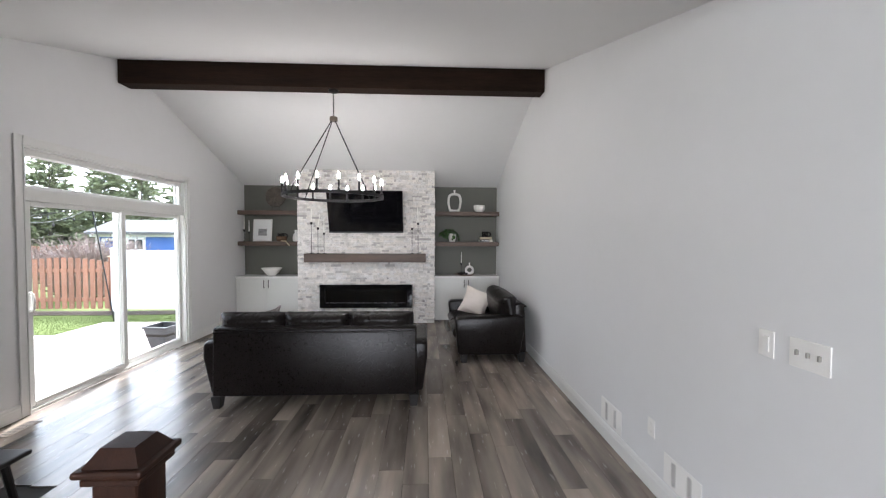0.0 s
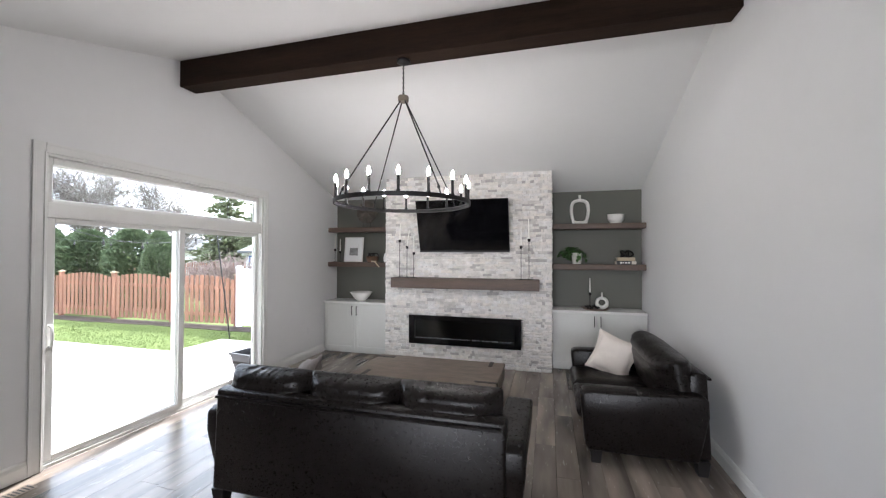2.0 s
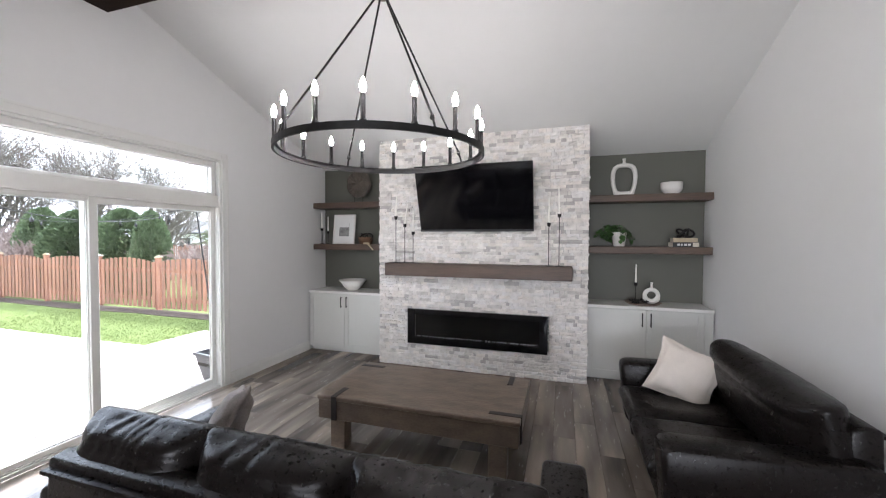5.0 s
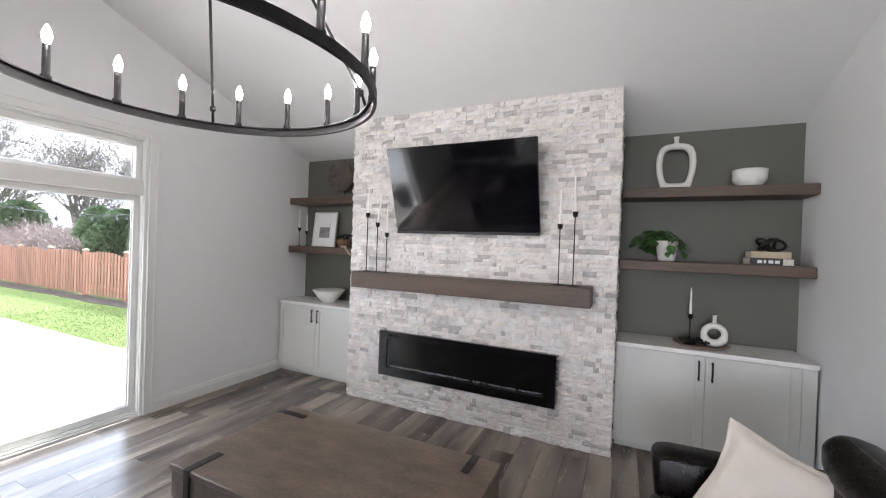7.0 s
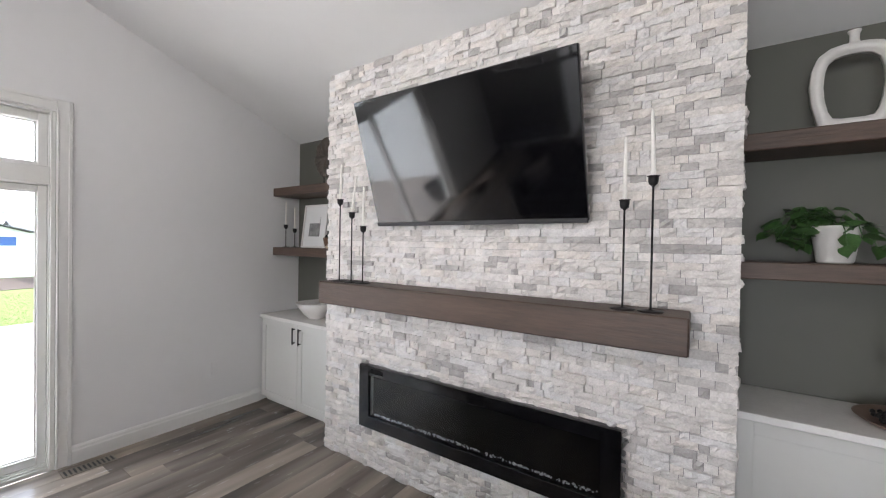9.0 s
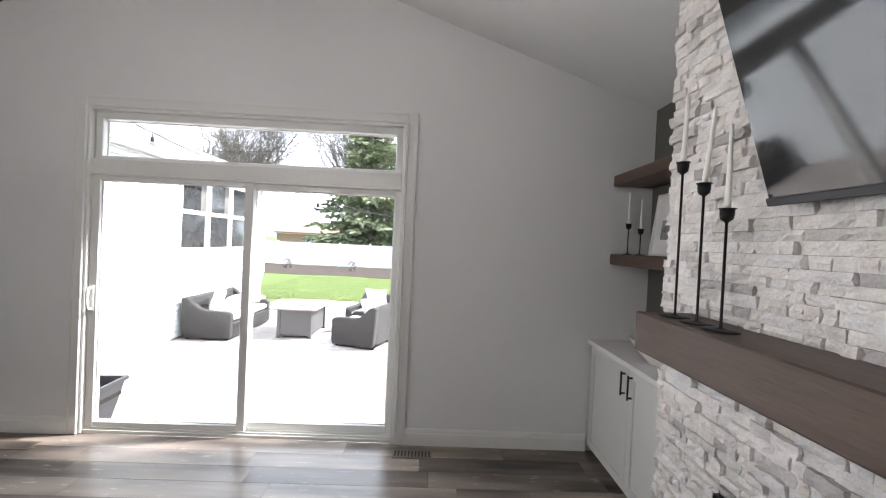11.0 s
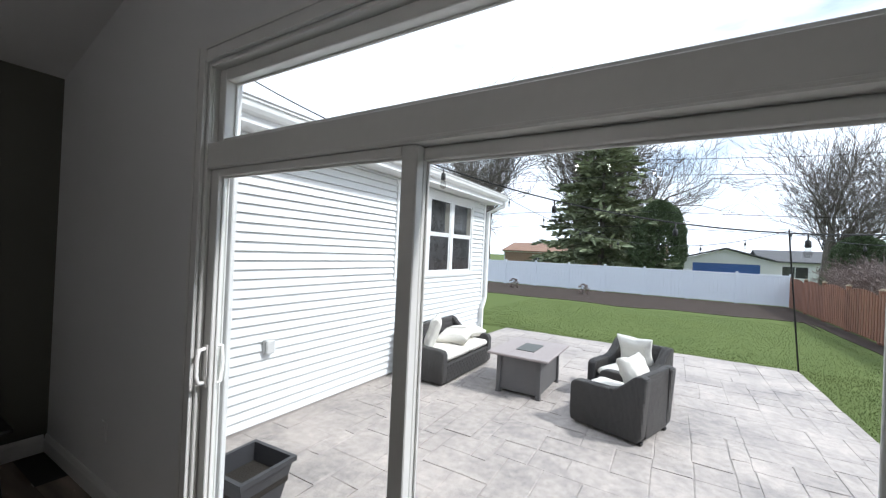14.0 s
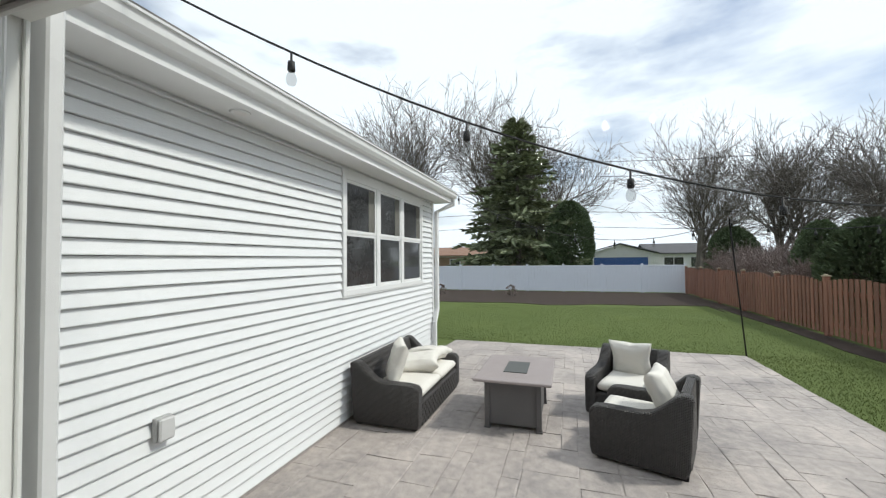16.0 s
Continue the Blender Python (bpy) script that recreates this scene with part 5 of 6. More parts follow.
picket_fence("picket_fence", FENCE_X + 0.1, FENCE_SPLIT - 0.08, FENCE_Y, 1.36, "reddish-brown stained wooden picket fence with arched bays and capped posts")
picket_fence("picket_fence", -24.0, -15.5, 19.0, 1.50, "reddish-brown wooden fence of the yard behind", 2.1)


# ---- patio furniture ----
def wicker_seat(name, label, m, width, cushions, group):
    """A deep wicker seat: back along y = 0, front towards +y; sloping arms, woven faces, loose cushions."""
    s = thing(name, label, "outdoor seat", m, group=group)
    D, aw = 0.84, 0.13
    side = [(0.06, 0.03), (D - 0.02, 0.03), (D, 0.10), (D, 0.45), (D - 0.04, 0.495), (D - 0.14, 0.51), (0.40, 0.515), (0.30, 0.54), (0.20, 0.62), (0.11, 0.71), (0.04, 0.735), (-0.02, 0.71), (0.02, 0.10)]
    for sx in (-1, 1):
        x0, x1 = sx * (width / 2 - aw), sx * width / 2
        part("arm", smooth(prism(side, (min(x0, x1), max(x0, x1)), "x", bevel=0.02)), M_WICKER, s, "woven dark arm")
    part("back", smooth(prism([(0.02, 0.06), (0.14, 0.06), (0.14, 0.45), (0.09, 0.725), (0.01, 0.725)], (-width / 2 + aw, width / 2 - aw), "x", bevel=0.012)), M_WICKER, s, "woven dark back")
    part("base", box(-width / 2 + aw, width / 2 - aw, 0.10, D - 0.015, 0.03, 0.30, 0.012), M_WICKER, s, "woven dark base")
    weave = bmesh.new()
    nx, nz = int((width - 2 * aw) / 0.045), 5
    for i in range(nx):
        for j in range(nz):
            x = -width / 2 + aw + 0.0225 + i * 0.045
            z = 0.06 + j * 0.05
            bbox(weave, x - 0.021, x + 0.021, D - 0.018, D - 0.004 - 0.006 * ((i + j) % 2), z - 0.022, z + 0.022, 0.0, 1, Matrix.Translation((x, 0, z)) @ Matrix.Rotation(0.25, 4, "Y") @ Matrix.Translation((-x, 0, -z)))
    tagged(part("woven_strands", weave, M_WICKER, s), kind="stuff")
    for sx in (-1, 1):
        for y in (0.07, D - 0.08):
            part("foot", box(sx * (width / 2 - 0.09) - 0.03, sx * (width / 2 - 0.09) + 0.03, y - 0.03, y + 0.03, 0, 0.032, 0.004), M_BLACKMETAL, s)
    n = cushions
    cw = (width - 2 * aw - 0.01) / n
    for i in range(n):
        xc = -(width - 2 * aw) / 2 + cw * (i + 0.5)
        part("seat_cushion", place(cushion(cw - 0.01, 0.66, 0.14, 0.25, 8, 0.004, i + 30), pose(xc, 0.49, 0.37)), M_OUTCUSH, s, "off-white seat cushion")
    return s


PZ0 = GZ + 0.001
ws = wicker_seat("wicker_sofa", "dark wicker outdoor sofa with off-white cushions against the siding", pose(-8.30, 2.46, PZ0), 1.66, 2, "patio seating")
pillow("outdoor_pillow", "off-white outdoor back cushion upright on the wicker sofa", pose(-7.86, 2.86, PZ0 + 0.66, 72, 0, 30), 0.48, M_OUTCUSH, 41, 0.17, 0.45, 6)
pillow("outdoor_pillow", "off-white outdoor back cushion lying flat on the wicker sofa", pose(-8.42, 2.94, PZ0 + 0.52, 6, 4, 15), 0.52, M_OUTCUSH, 42, 0.18, 0.45, 6)
pillow("outdoor_pillow", "off-white outdoor back cushion lying flat at the sofa end", pose(-8.90, 2.90, PZ0 + 0.53, 4, -5, -10), 0.50, M_OUTCUSH, 43, 0.17, 0.45, 6)
for m, tilt in ((pose(-7.59, 5.96, PZ0, 0, 0, 161), 64), (pose(-9.18, 5.70, PZ0, 0, 0, 250), 70)):
    wicker_seat("wicker_armchair", "dark wicker outdoor armchair with off-white cushions on the patio", m, 0.80, 1, "patio seating")
    pm = m @ pose(0.0, 0.25, 0.61, tilt, 0, 0)
    pillow("outdoor_pillow", "off-white outdoor back cushion leaning in a wicker armchair", pm, 0.47, M_OUTCUSH, 44, 0.18, 0.45, 6)

ft = thing("fire_table", "brown-grey topped outdoor fire table with a dark lid and metal base", "fire table", pose(-8.34, 4.26, PZ0) @ Matrix.Diagonal((1.0, 1.0, 0.865, 1)))
part("tabletop", box(-0.58, 0.58, -0.43, 0.43, 0.61, 0.65, 0.014, 2), M_FIRETOP, ft)
part("burner_lid", box(-0.24, 0.24, -0.135, 0.135, 0.650, 0.662, 0.004), M_FIRELID, ft, "dark slate lid")
for q in ((-0.44, 0.44, -0.285, -0.275), (-0.44, 0.44, 0.275, 0.285)):
    part("side_panel", box(*q, 0.06, 0.60, 0.002), M_FIREBASE, ft)
for q in ((-0.465, -0.455), (0.455, 0.465)):
    part("side_panel", box(*q, -0.26, 0.26, 0.06, 0.60, 0.002), M_FIREBASE, ft)
for sx in (-1, 1):
    for sy in (-1, 1):
        part("corner_leg", bbox(box(sx * 0.46 - 0.028, sx * 0.46 + 0.028, sy * 0.285 - 0.028, sy * 0.285 + 0.028, 0.02, 0.609, 0.004), sx * 0.46 - 0.036, sx * 0.46 + 0.036, sy * 0.285 - 0.036, sy * 0.285 + 0.036, 0, 0.02), M_FIREBASE, ft)
part("bottom_rail", box(-0.455, 0.455, -0.287, 0.287, 0.045, 0.062, 0.002), M_FIREBASE, ft)


def planter(label, m):
    p = thing("planter", label, "planter", m, group="square planters")
    rings = [(0.135, 0.0), (0.205, 0.36), (0.225, 0.36), (0.225, 0.395), (0.195, 0.395), (0.185, 0.26)]
    bm = bmesh.new()
    vs = [[bm.verts.new((sx * r, sy * r, z)) for sx, sy in ((-1, -1), (1, -1), (1, 1), (-1, 1))] for r, z in rings]
    for a, b in zip(vs, vs[1:]):
        for k in range(4):
            bm.faces.new((a[k], a[(k + 1) % 4], b[(k + 1) % 4], b[k]))
    bm.faces.new(vs[0][::-1])
    part("pot", bm, M_PLANTER, p)
    part("soil", box(-0.186, 0.186, -0.186, 0.186, 0.22, 0.262), M_SOIL, p)
    return p


planter("empty charcoal plastic square planter beside the patio door", pose(-4.42, 3.53, PZ0, 0, 0, 4))
planter("empty charcoal plastic square planter on the patio near the wall", pose(-4.60, 7.21, PZ0, 0, 0, -8))


# ---- string lights ----
def light_pole(x, y, top, dx, dy):
    p = thing("light_pole", "thin black metal pole for string lights at the patio edge", "pole", pose(x, y, GZ - 0.1), group="light poles")
    part("shaft", tube([(0, 0, 0), (dx, dy, top - GZ + 0.1)], 0.014, 8), M_BLACKMETAL, p)
    part("hook", tube([(dx, dy, top - GZ + 0.09), (dx + 0.03, dy, top - GZ + 0.13), (dx + 0.06, dy, top - GZ + 0.1)], 0.005, 6), M_BLACKMETAL, p)


light_pole(-12.33, 8.08, 2.36, 0.0, -0.22)
light_pole(-7.15, 9.42, 2.36, -0.45, 0.0)


def strand(a, b, sag, n, label):
    """A drooping cord with sockets and clear bulbs."""
    a, b = Vector(a), Vector(b)
    s = thing("string_lights", label, "string lights", pose(0, 0, 0), group="string lights")
    def at(u):
        return a.lerp(b, u) - Vector((0, 0, sag * 4 * u * (1 - u)))
    part("cord", tube([at(i / 30) for i in range(31)], 0.006, 5), M_RUBBER, s)
    for i in range(n):
        p = at((i + 0.93) / n)
        so = lathe([(0.0, 0.005), (0.006, 0.003), (0.006, -0.045), (0.018, -0.05), (0.020, -0.095), (0.015, -0.10), (0.0, -0.10)], 10)
        k = part("socket", place(smooth(so), Matrix.Translation(p)), M_RUBBER, s)
        bu = lathe([(0.013, -0.10), (0.024, -0.125), (0.027, -0.145), (0.020, -0.168), (0.0, -0.176)], 12)
        b2 = part("bulb", place(smooth(bu), Matrix.Translation(p)), M_BULBGLASS, k, "clear unlit glass bulb")
        b2.visible_shadow = False


strand((-4.80, 2.78, 3.12), (-7.60, 9.42, 2.38), 0.78, 8, "black cord of clear bulbs strung from the eave to a pole")
strand((-7.60, 9.42, 2.38), (-12.33, 7.86, 2.36), 0.35, 6, "black cord of clear bulbs strung between two poles")
strand((-12.33, 7.86, 2.36), (-10.80, 2.80, 2.93), 0.62, 7, "black cord of clear bulbs from a pole to the eave")
for i, (z, x) in enumerate(((8.6, -31.5), (7.6, -31.5), (5.2, -31.5), (4.2, -31.8))):
    w = tube([(x, -60 + 8 * k, z - 0.9 * math.sin(math.pi * ((k * 8 - 60 + 200) % 40) / 40)) for k in range(16)], 0.018, 4)
    solid("power_line", w, M_RUBBER, "thin black overhead utility wire behind the yard", "power line")


# ---- trees ----
def bare_tree_mesh(name, seed, height, spread, levels=5, r0=0.22):
    """A leafless tree: a forked trunk with ever finer limbs."""
    rng = random.Random(seed)
    verts, faces = [], []
    def limb(p, d, length, r, level):
        segs = 4 if level < 2 else 3 if level < 4 else 2
        sides = 6 if level < 2 else 4 if level < 3 else 3
        ring_prev = None
        q, dr = p.copy(), d.copy()
        kids = []
        for i in range(segs + 1):
            rr = r * (1 - 0.5 * i / segs)
            up = dr.orthogonal().normalized()
            sd = dr.cross(up)
            base = len(verts)
            for k in range(sides):
                a = 2 * math.pi * k / sides
                verts.append(tuple(q + (up * math.cos(a) + sd * math.sin(a)) * rr))
            if ring_prev is not None:
                for k in range(sides):
                    faces.append((ring_prev + k, ring_prev + (k + 1) % sides, base + (k + 1) % sides, base + k))
            ring_prev = base
            if i:
                kids.append((q.copy(), dr.copy(), rr))
            if i < segs:
                q = q + dr * (length / segs)
                dr = (dr + Vector((rng.uniform(-1, 1), rng.uniform(-1, 1), rng.uniform(-0.4, 0.9))) * 0.16).normalized()
        if level < levels:
            for q2, d2, r2 in kids:
                for _ in range(2 if level < 3 else 1 + (rng.random() < 0.28)):
                    ax = d2.orthogonal().normalized()
                    ax.rotate(Matrix.Rotation(rng.uniform(0, 2 * math.pi), 3, d2))
                    nd = d2.copy()
                    nd.rotate(Matrix.Rotation(rng.uniform(0.35, 0.85) * spread, 3, ax))
                    nd = (nd + Vector((0, 0, 0.12))).normalized()
                    limb(q2, nd, length * rng.uniform(0.55, 0.78), max(r2 * rng.uniform(0.45, 0.68), 0.009), level + 1)
    limb(Vector((0, 0, -0.2)), Vector((0, 0, 1)), height * 0.33, r0, 0)
    me = bpy.data.meshes.new(name)
    me.from_pydata(verts, [], faces)
    me.materials.append(M_BARK)
    hi = max(v[2] for v in verts)
    return me, hi


BARE = [bare_tree_mesh("limbs", s, 10, sp, 5) for s, sp in ((3, 1.0), (11, 1.02), (23, 1.08))]


def bare_tree(i, x, y, height, label, rz=0, z=GZ - 0.05):
    me, hi = BARE[i]
    k = height / hi
    t = thing("bare_tree", label, "tree", pose(x, y, z, 0, 0, rz) @ Matrix.Diagonal((k * 1.0, k * 1.0, k, 1)), group="leafless trees")
    o = new("trunk_and_limbs", me)
    o.parent = t
    return t


def tuft(bm_v, bm_f, c, d, length, width, rng):
    """Three crossed narrow leaves of needle spray."""
    d = d.normalized()
    for k in range(3):
        s = d.orthogonal().normalized()
        s.rotate(Matrix.Rotation(rng.uniform(0, 3.14), 3, d))
        b = len(bm_v)
        bm_v.extend([tuple(c - s * width * 0.3), tuple(c + d * length * 0.5 - s * width), tuple(c + d * length), tuple(c + d * length * 0.5 + s * width), tuple(c + s * width * 0.3)])
        bm_f.append((b, b + 1, b + 2, b + 3, b + 4))


def spruce_mesh(name, seed, height, radius, skirt=0.12, material=M_SPRUCE, droop=0.25, density=1.0):
    rng = random.Random(seed)
    v, f = [], []
    n = int(height * 13 * density)
    for i in range(n):
        u = (i + rng.random()) / n
        z = height * (skirt + (1 - skirt) * u)
        R = radius * (1 - u) ** 0.78 * rng.uniform(0.55, 1.18) + 0.15
        a = rng.uniform(0, 2 * math.pi)
        d = Vector((math.cos(a), math.sin(a), 0.18 - droop * (1 - u)))
        m = max(3, int(R / 0.30))
        for j in range(m):
            s = (j + 0.8) / m
            c = Vector((0, 0, z)) + d * R * s + Vector((0, 0, -0.10 * R * s * s))
            for _ in range(3):
                dd = d + Vector((rng.uniform(-1, 1), rng.uniform(-1, 1), rng.uniform(-0.6, 0.35)))
                tuft(v, f, c, dd, rng.uniform(0.40, 0.70) * (0.7 + 0.3 * radius / 3), rng.uniform(0.08, 0.15), rng)
    me = bpy.data.meshes.new(name)
    me.from_pydata(v, [], f)
    me.materials.append(material)
    return me


def conifer(label, x, y, height, me, base_h, rz=0, trunk_r=0.22, group="evergreen trees", wide=1.0):
    k = height / base_h
    t = thing("evergreen_tree", label, "tree", pose(x, y, GZ - 0.05, 0, 0, rz) @ Matrix.Diagonal((k * wide, k * wide, k, 1)), group=group)
    part("trunk", tube([(0, 0, -0.1), (0.03, 0, base_h * 0.4), (0, 0, base_h * 0.96)], [trunk_r, trunk_r * 0.6, 0.02], 8), M_BARK, t)
    c = new("crown", me)
    c.parent = t
    tagged(c, kind="stuff")
    return t


def dense_crown(name, seed, height, radius, material, power=0.55, leaf=0.20, n=5200, low=0.02, lumpy=0.42):
    """A full evergreen shrub crown of small sprays over an uneven egg-shaped body."""
    rng = random.Random(seed)
    v, f = [], []
    for i in range(n):
        u = rng.random() ** 0.9
        z = height * (low + (0.985 - low) * u)
        w = math.sin(math.pi * min(1, (u * 0.88 + 0.12))) ** power if u < 0.45 else (1 - ((u - 0.45) / 0.55) ** 2.0) ** 0.62
        a = rng.uniform(0, 2 * math.pi)
        lump = 1 + lumpy * noise.noise(Vector((math.cos(a) * 1.6, math.sin(a) * 1.6, z * 1.1 + seed)))
        R = radius * max(w, 0.04) * lump * rng.uniform(0.78, 1.0)
        d = Vector((math.cos(a), math.sin(a), rng.uniform(0.1, 0.9)))
        tuft(v, f, Vector((R * math.cos(a), R * math.sin(a), z)), d + Vector((rng.uniform(-.5, .5), rng.uniform(-.5, .5), 0)), rng.uniform(0.7, 1.3) * leaf, leaf * 0.28, rng)
    me = bpy.data.meshes.new(name)
    me.from_pydata(v, [], f)
    me.materials.append(material)
    return me


SPRUCE = spruce_mesh("crown", 7, 13.0, 3.9, 0.13, density=1.4)
ARB = dense_crown("crown", 5, 3.4, 1.22, M_ARBOR, leaf=0.15, n=9500, lumpy=0.2)
conifer("tall dark green spruce behind the white fence", -34, 1.2, 12.8, SPRUCE, 13.0, wide=1.22)
ARB_BIG = dense_crown("crown", 9, 6.0, 1.9, M_ARBOR, leaf=0.26, n=9000, lumpy=0.25)
conifer("rounded dark green evergreen beside the tall spruce", -33, 5.0, 6.1, ARB_BIG, 6.0, wide=0.85)
bare_tree(0, -40, -11.0, 22.0, "tall leafless grey tree behind the wing roof", 40)
bare_tree(1, -39, -1.6, 19.5, "tall leafless grey tree behind the spruce", 120)
bare_tree(2, -41, 2.6, 15.0, "leafless grey tree beside the spruce", 200)
bare_tree(0, -40, 15.0, 14.2, "wide leafless grey tree beyond the blue garage", 250)
bare_tree(1, -33, 17.5, 11.8, "wide leafless grey tree beyond the picket fence", 10)
bare_tree(2, -29, 20.0, 10.6, "spreading leafless tree beyond the picket fence", 75)
bare_tree(0, -25, 21.5, 9.6, "leafless tree with many fine twigs beyond the picket fence", 170)
bare_tree(2, -47, -20, 17, "leafless grey tree far behind the house wing", 20)
for x, y, h, wd in ((-20.6, 13.4, 3.2, 0.72), (-17.3, 12.8, 2.98, 1.0), (-15.1, 12.9, 3.0, 0.84), (-13.65, 12.8, 2.9, 0.55)):
    conifer("dense dark green arborvitae behind the picket fence", x, y, h, ARB, 3.4, rz=x * 40, trunk_r=0.1, wide=wd)
for x, y, h in ((-30.2, 14.0, 3.7), (-20.2, 14.3, 2.6), (-22.2, 14.6, 2.2)):
    conifer("dark green evergreen shrub behind the picket fence", x, y, h, ARB, 3.4, rz=x * 30, trunk_r=0.1)
for x, y, h in ((-27.5, 30, 9.0), (-24, 30.5, 8.6), (-21.0, 30, 7.8), (-18.6, 31, 7.5)):
    conifer("tall pine far behind the blue shed", x, y, h, SPRUCE, 13.0, rz=x * 17)


def twiggy_bush(label, x, y, w, h, seed):
    rng = random.Random(seed)
    v, f = [], []
    for i in range(1500):
        a, r = rng.uniform(0, 6.283), math.sqrt(rng.random())
        p = Vector((0.25 * w * r * math.cos(a), 0.25 * w * r * math.sin(a), rng.uniform(0, 0.3) * h))
        d = Vector((math.cos(a) * r * 0.9 + rng.uniform(-.3, .3), math.sin(a) * r * 0.9 + rng.uniform(-.3, .3), rng.uniform(0.6, 1.4))).normalized()
        L = h * rng.uniform(0.35, 0.72)
        s = d.orthogonal().normalized() * 0.012
        q = p + d * L + Vector((0, 0, -0.12 * L))
        mid = p + d * L * 0.5 + Vector((0, 0, 0.05 * L))
        b = len(v)
        v.extend([tuple(p - s), tuple(p + s), tuple(mid + s), tuple(mid - s), tuple(q)])
        f.append((b, b + 1, b + 2, b + 3))
        f.append((b + 3, b + 2, b + 4))
        for _ in range(3):
            tuft(v, f, mid.lerp(q, rng.random()), d + Vector((rng.uniform(-1, 1), rng.uniform(-1, 1), rng.uniform(-1, 1))), 0.16, 0.014, rng)
    me = bpy.data.meshes.new("twigs")
    me.from_pydata(v, [], f)
    me.materials.append(M_BUSH)
    t = new("twiggy_bush", me)
    t.matrix_basis = pose(x, y, GZ - 0.05)
    return tagged(t, label, "bush", kind="stuff")


for i, (x, y, w, h) in enumerate(((-25.5, 13.6, 4.5, 3.0), (-22.5, 13.2, 4.0, 2.8), (-28.0, 14.5, 5.0, 3.4), (-11.0, 13.4, 3.0, 2.4), (-19.6, 12.6, 2.2, 2.3), (-24.0, 16.0, 5, 3.6))):
    twiggy_bush("reddish-brown leafless budding bush behind the picket fence", x, y, w, h, 60 + i)
SMALL = dense_crown("leaves", 15, 0.55, 0.22, M_BUSH, leaf=0.10, n=110)
for x, y in ((-24.0, -1.9), (-23.8, 2.0)):
    t = thing("small_shrub", "small newly planted shrub in the mulch bed", "shrub", pose(x, y, GZ - 0.012), group="small shrubs")
    part("stem", tube([(0, 0, -0.05), (0.02, 0, 0.3)], [0.02, 0.01], 6), M_BARK, t)
    o = new("foliage", SMALL)
    o.parent = t


# ---- neighbours ----
def house(name, label, m, w, d, wall_h, roof_h, wall_m, roof_m, openings=(), ridge="x"):
    """A small building: box walls, pitched roof with overhang, trim boards, and framed openings on its front (y = 0 side, facing -y)."""
    h = thing(name, label, "house", m)
    part("wall", box(-w / 2, w / 2, 0, d, -0.4, wall_h), wall_m, h)
    if ridge == "x":
        part("roof", prism([(-0.35, wall_h - 0.03), (d / 2, wall_h + roof_h), (d + 0.35, wall_h - 0.03), (d + 0.35, wall_h + 0.09), (d / 2, wall_h + roof_h + 0.12), (-0.35, wall_h + 0.09)], (-w / 2 - 0.3, w / 2 + 0.3), "x"), roof_m, h)
        part("gable", prism([(0, wall_h), (d, wall_h), (d / 2, wall_h + roof_h - 0.04)], (-w / 2, w / 2), "x"), wall_m, h)
    else:
        part("roof", prism([(-w / 2 - 0.35, wall_h - 0.03), (0, wall_h + roof_h), (w / 2 + 0.35, wall_h - 0.03), (w / 2 + 0.35, wall_h + 0.09), (0, wall_h + roof_h + 0.12), (-w / 2 - 0.35, wall_h + 0.09)], (-0.3, d + 0.3), "y"), roof_m, h)
        part("gable", prism([(-w / 2, wall_h), (w / 2, wall_h), (0, wall_h + roof_h - 0.04)], (0, d), "y"), M_EXTTRIM, h)
    part("eave_board", box(-w / 2 - 0.3, w / 2 + 0.3, -0.06, -0.01, wall_h - 0.14, wall_h - 0.02), M_EXTTRIM, h, "white eave board")
    for sx in (-1, 1):
        part("corner_board", box(sx * w / 2 - 0.07, sx * w / 2 + 0.07, -0.04, 0.05, -0.4, wall_h - 0.15), M_EXTTRIM, h, "white corner board")
    for kind, x0, x1, z0, z1, pm in openings:
        fr = bmesh.new()
        for q in ((x0 - 0.1, x0, z0 - 0.1, z1 + 0.1), (x1, x1 + 0.1, z0 - 0.1, z1 + 0.1), (x0, x1, z1, z1 + 0.1), (x0, x1, z0 - 0.1, z0)):
            bbox(fr, q[0], q[1], -0.06, 0.0, q[2], q[3])
        if kind == "window":
            bbox(fr, (x0 + x1) / 2 - 0.025, (x0 + x1) / 2 + 0.025, -0.05, 0.0, z0, z1)
        o = part(kind, fr, M_EXTTRIM, h, "white framed opening")
        part("pane" if kind == "window" else "panel", box(x0, x1, -0.03, -0.005, z0, z1), pm, o)
    return h


FACE_E = 90   # a front that looks towards the yard from the far side
house("garage", "pale garage with a wide blue door behind the white fence", pose(-48, 10.1, GZ, 0, 0, FACE_E), 6.6, 7, 2.35, 1.0, M_EXTTRIM, M_ROOFGREY, (("door", -2.6, 2.6, 0.0, 1.95, M_BLUE),), "y")
house("house", "low pale house with a grey roof behind the white fence", pose(-50, 16.2, GZ, 0, 0, FACE_E), 6, 8, 2.3, 1.1, M_EXTTRIM, M_ROOFGREY, (("window", -1.6, 0.2, 0.9, 1.9, M_DARKGLASS), ("window", 0.9, 2.2, 0.9, 1.9, M_DARKGLASS)), "x")
house("house", "low tan brick ranch house with a brown roof behind the fence", pose(-50, -4.0, GZ, 0, 0, FACE_E), 18, 8, 2.35, 1.1, M_TAN, M_TANROOF, (("window", -5.2, -4.0, 0.9, 1.9, M_DARKGLASS), ("window", 4.0, 5.2, 0.9, 1.9, M_DARKGLASS)), "x")
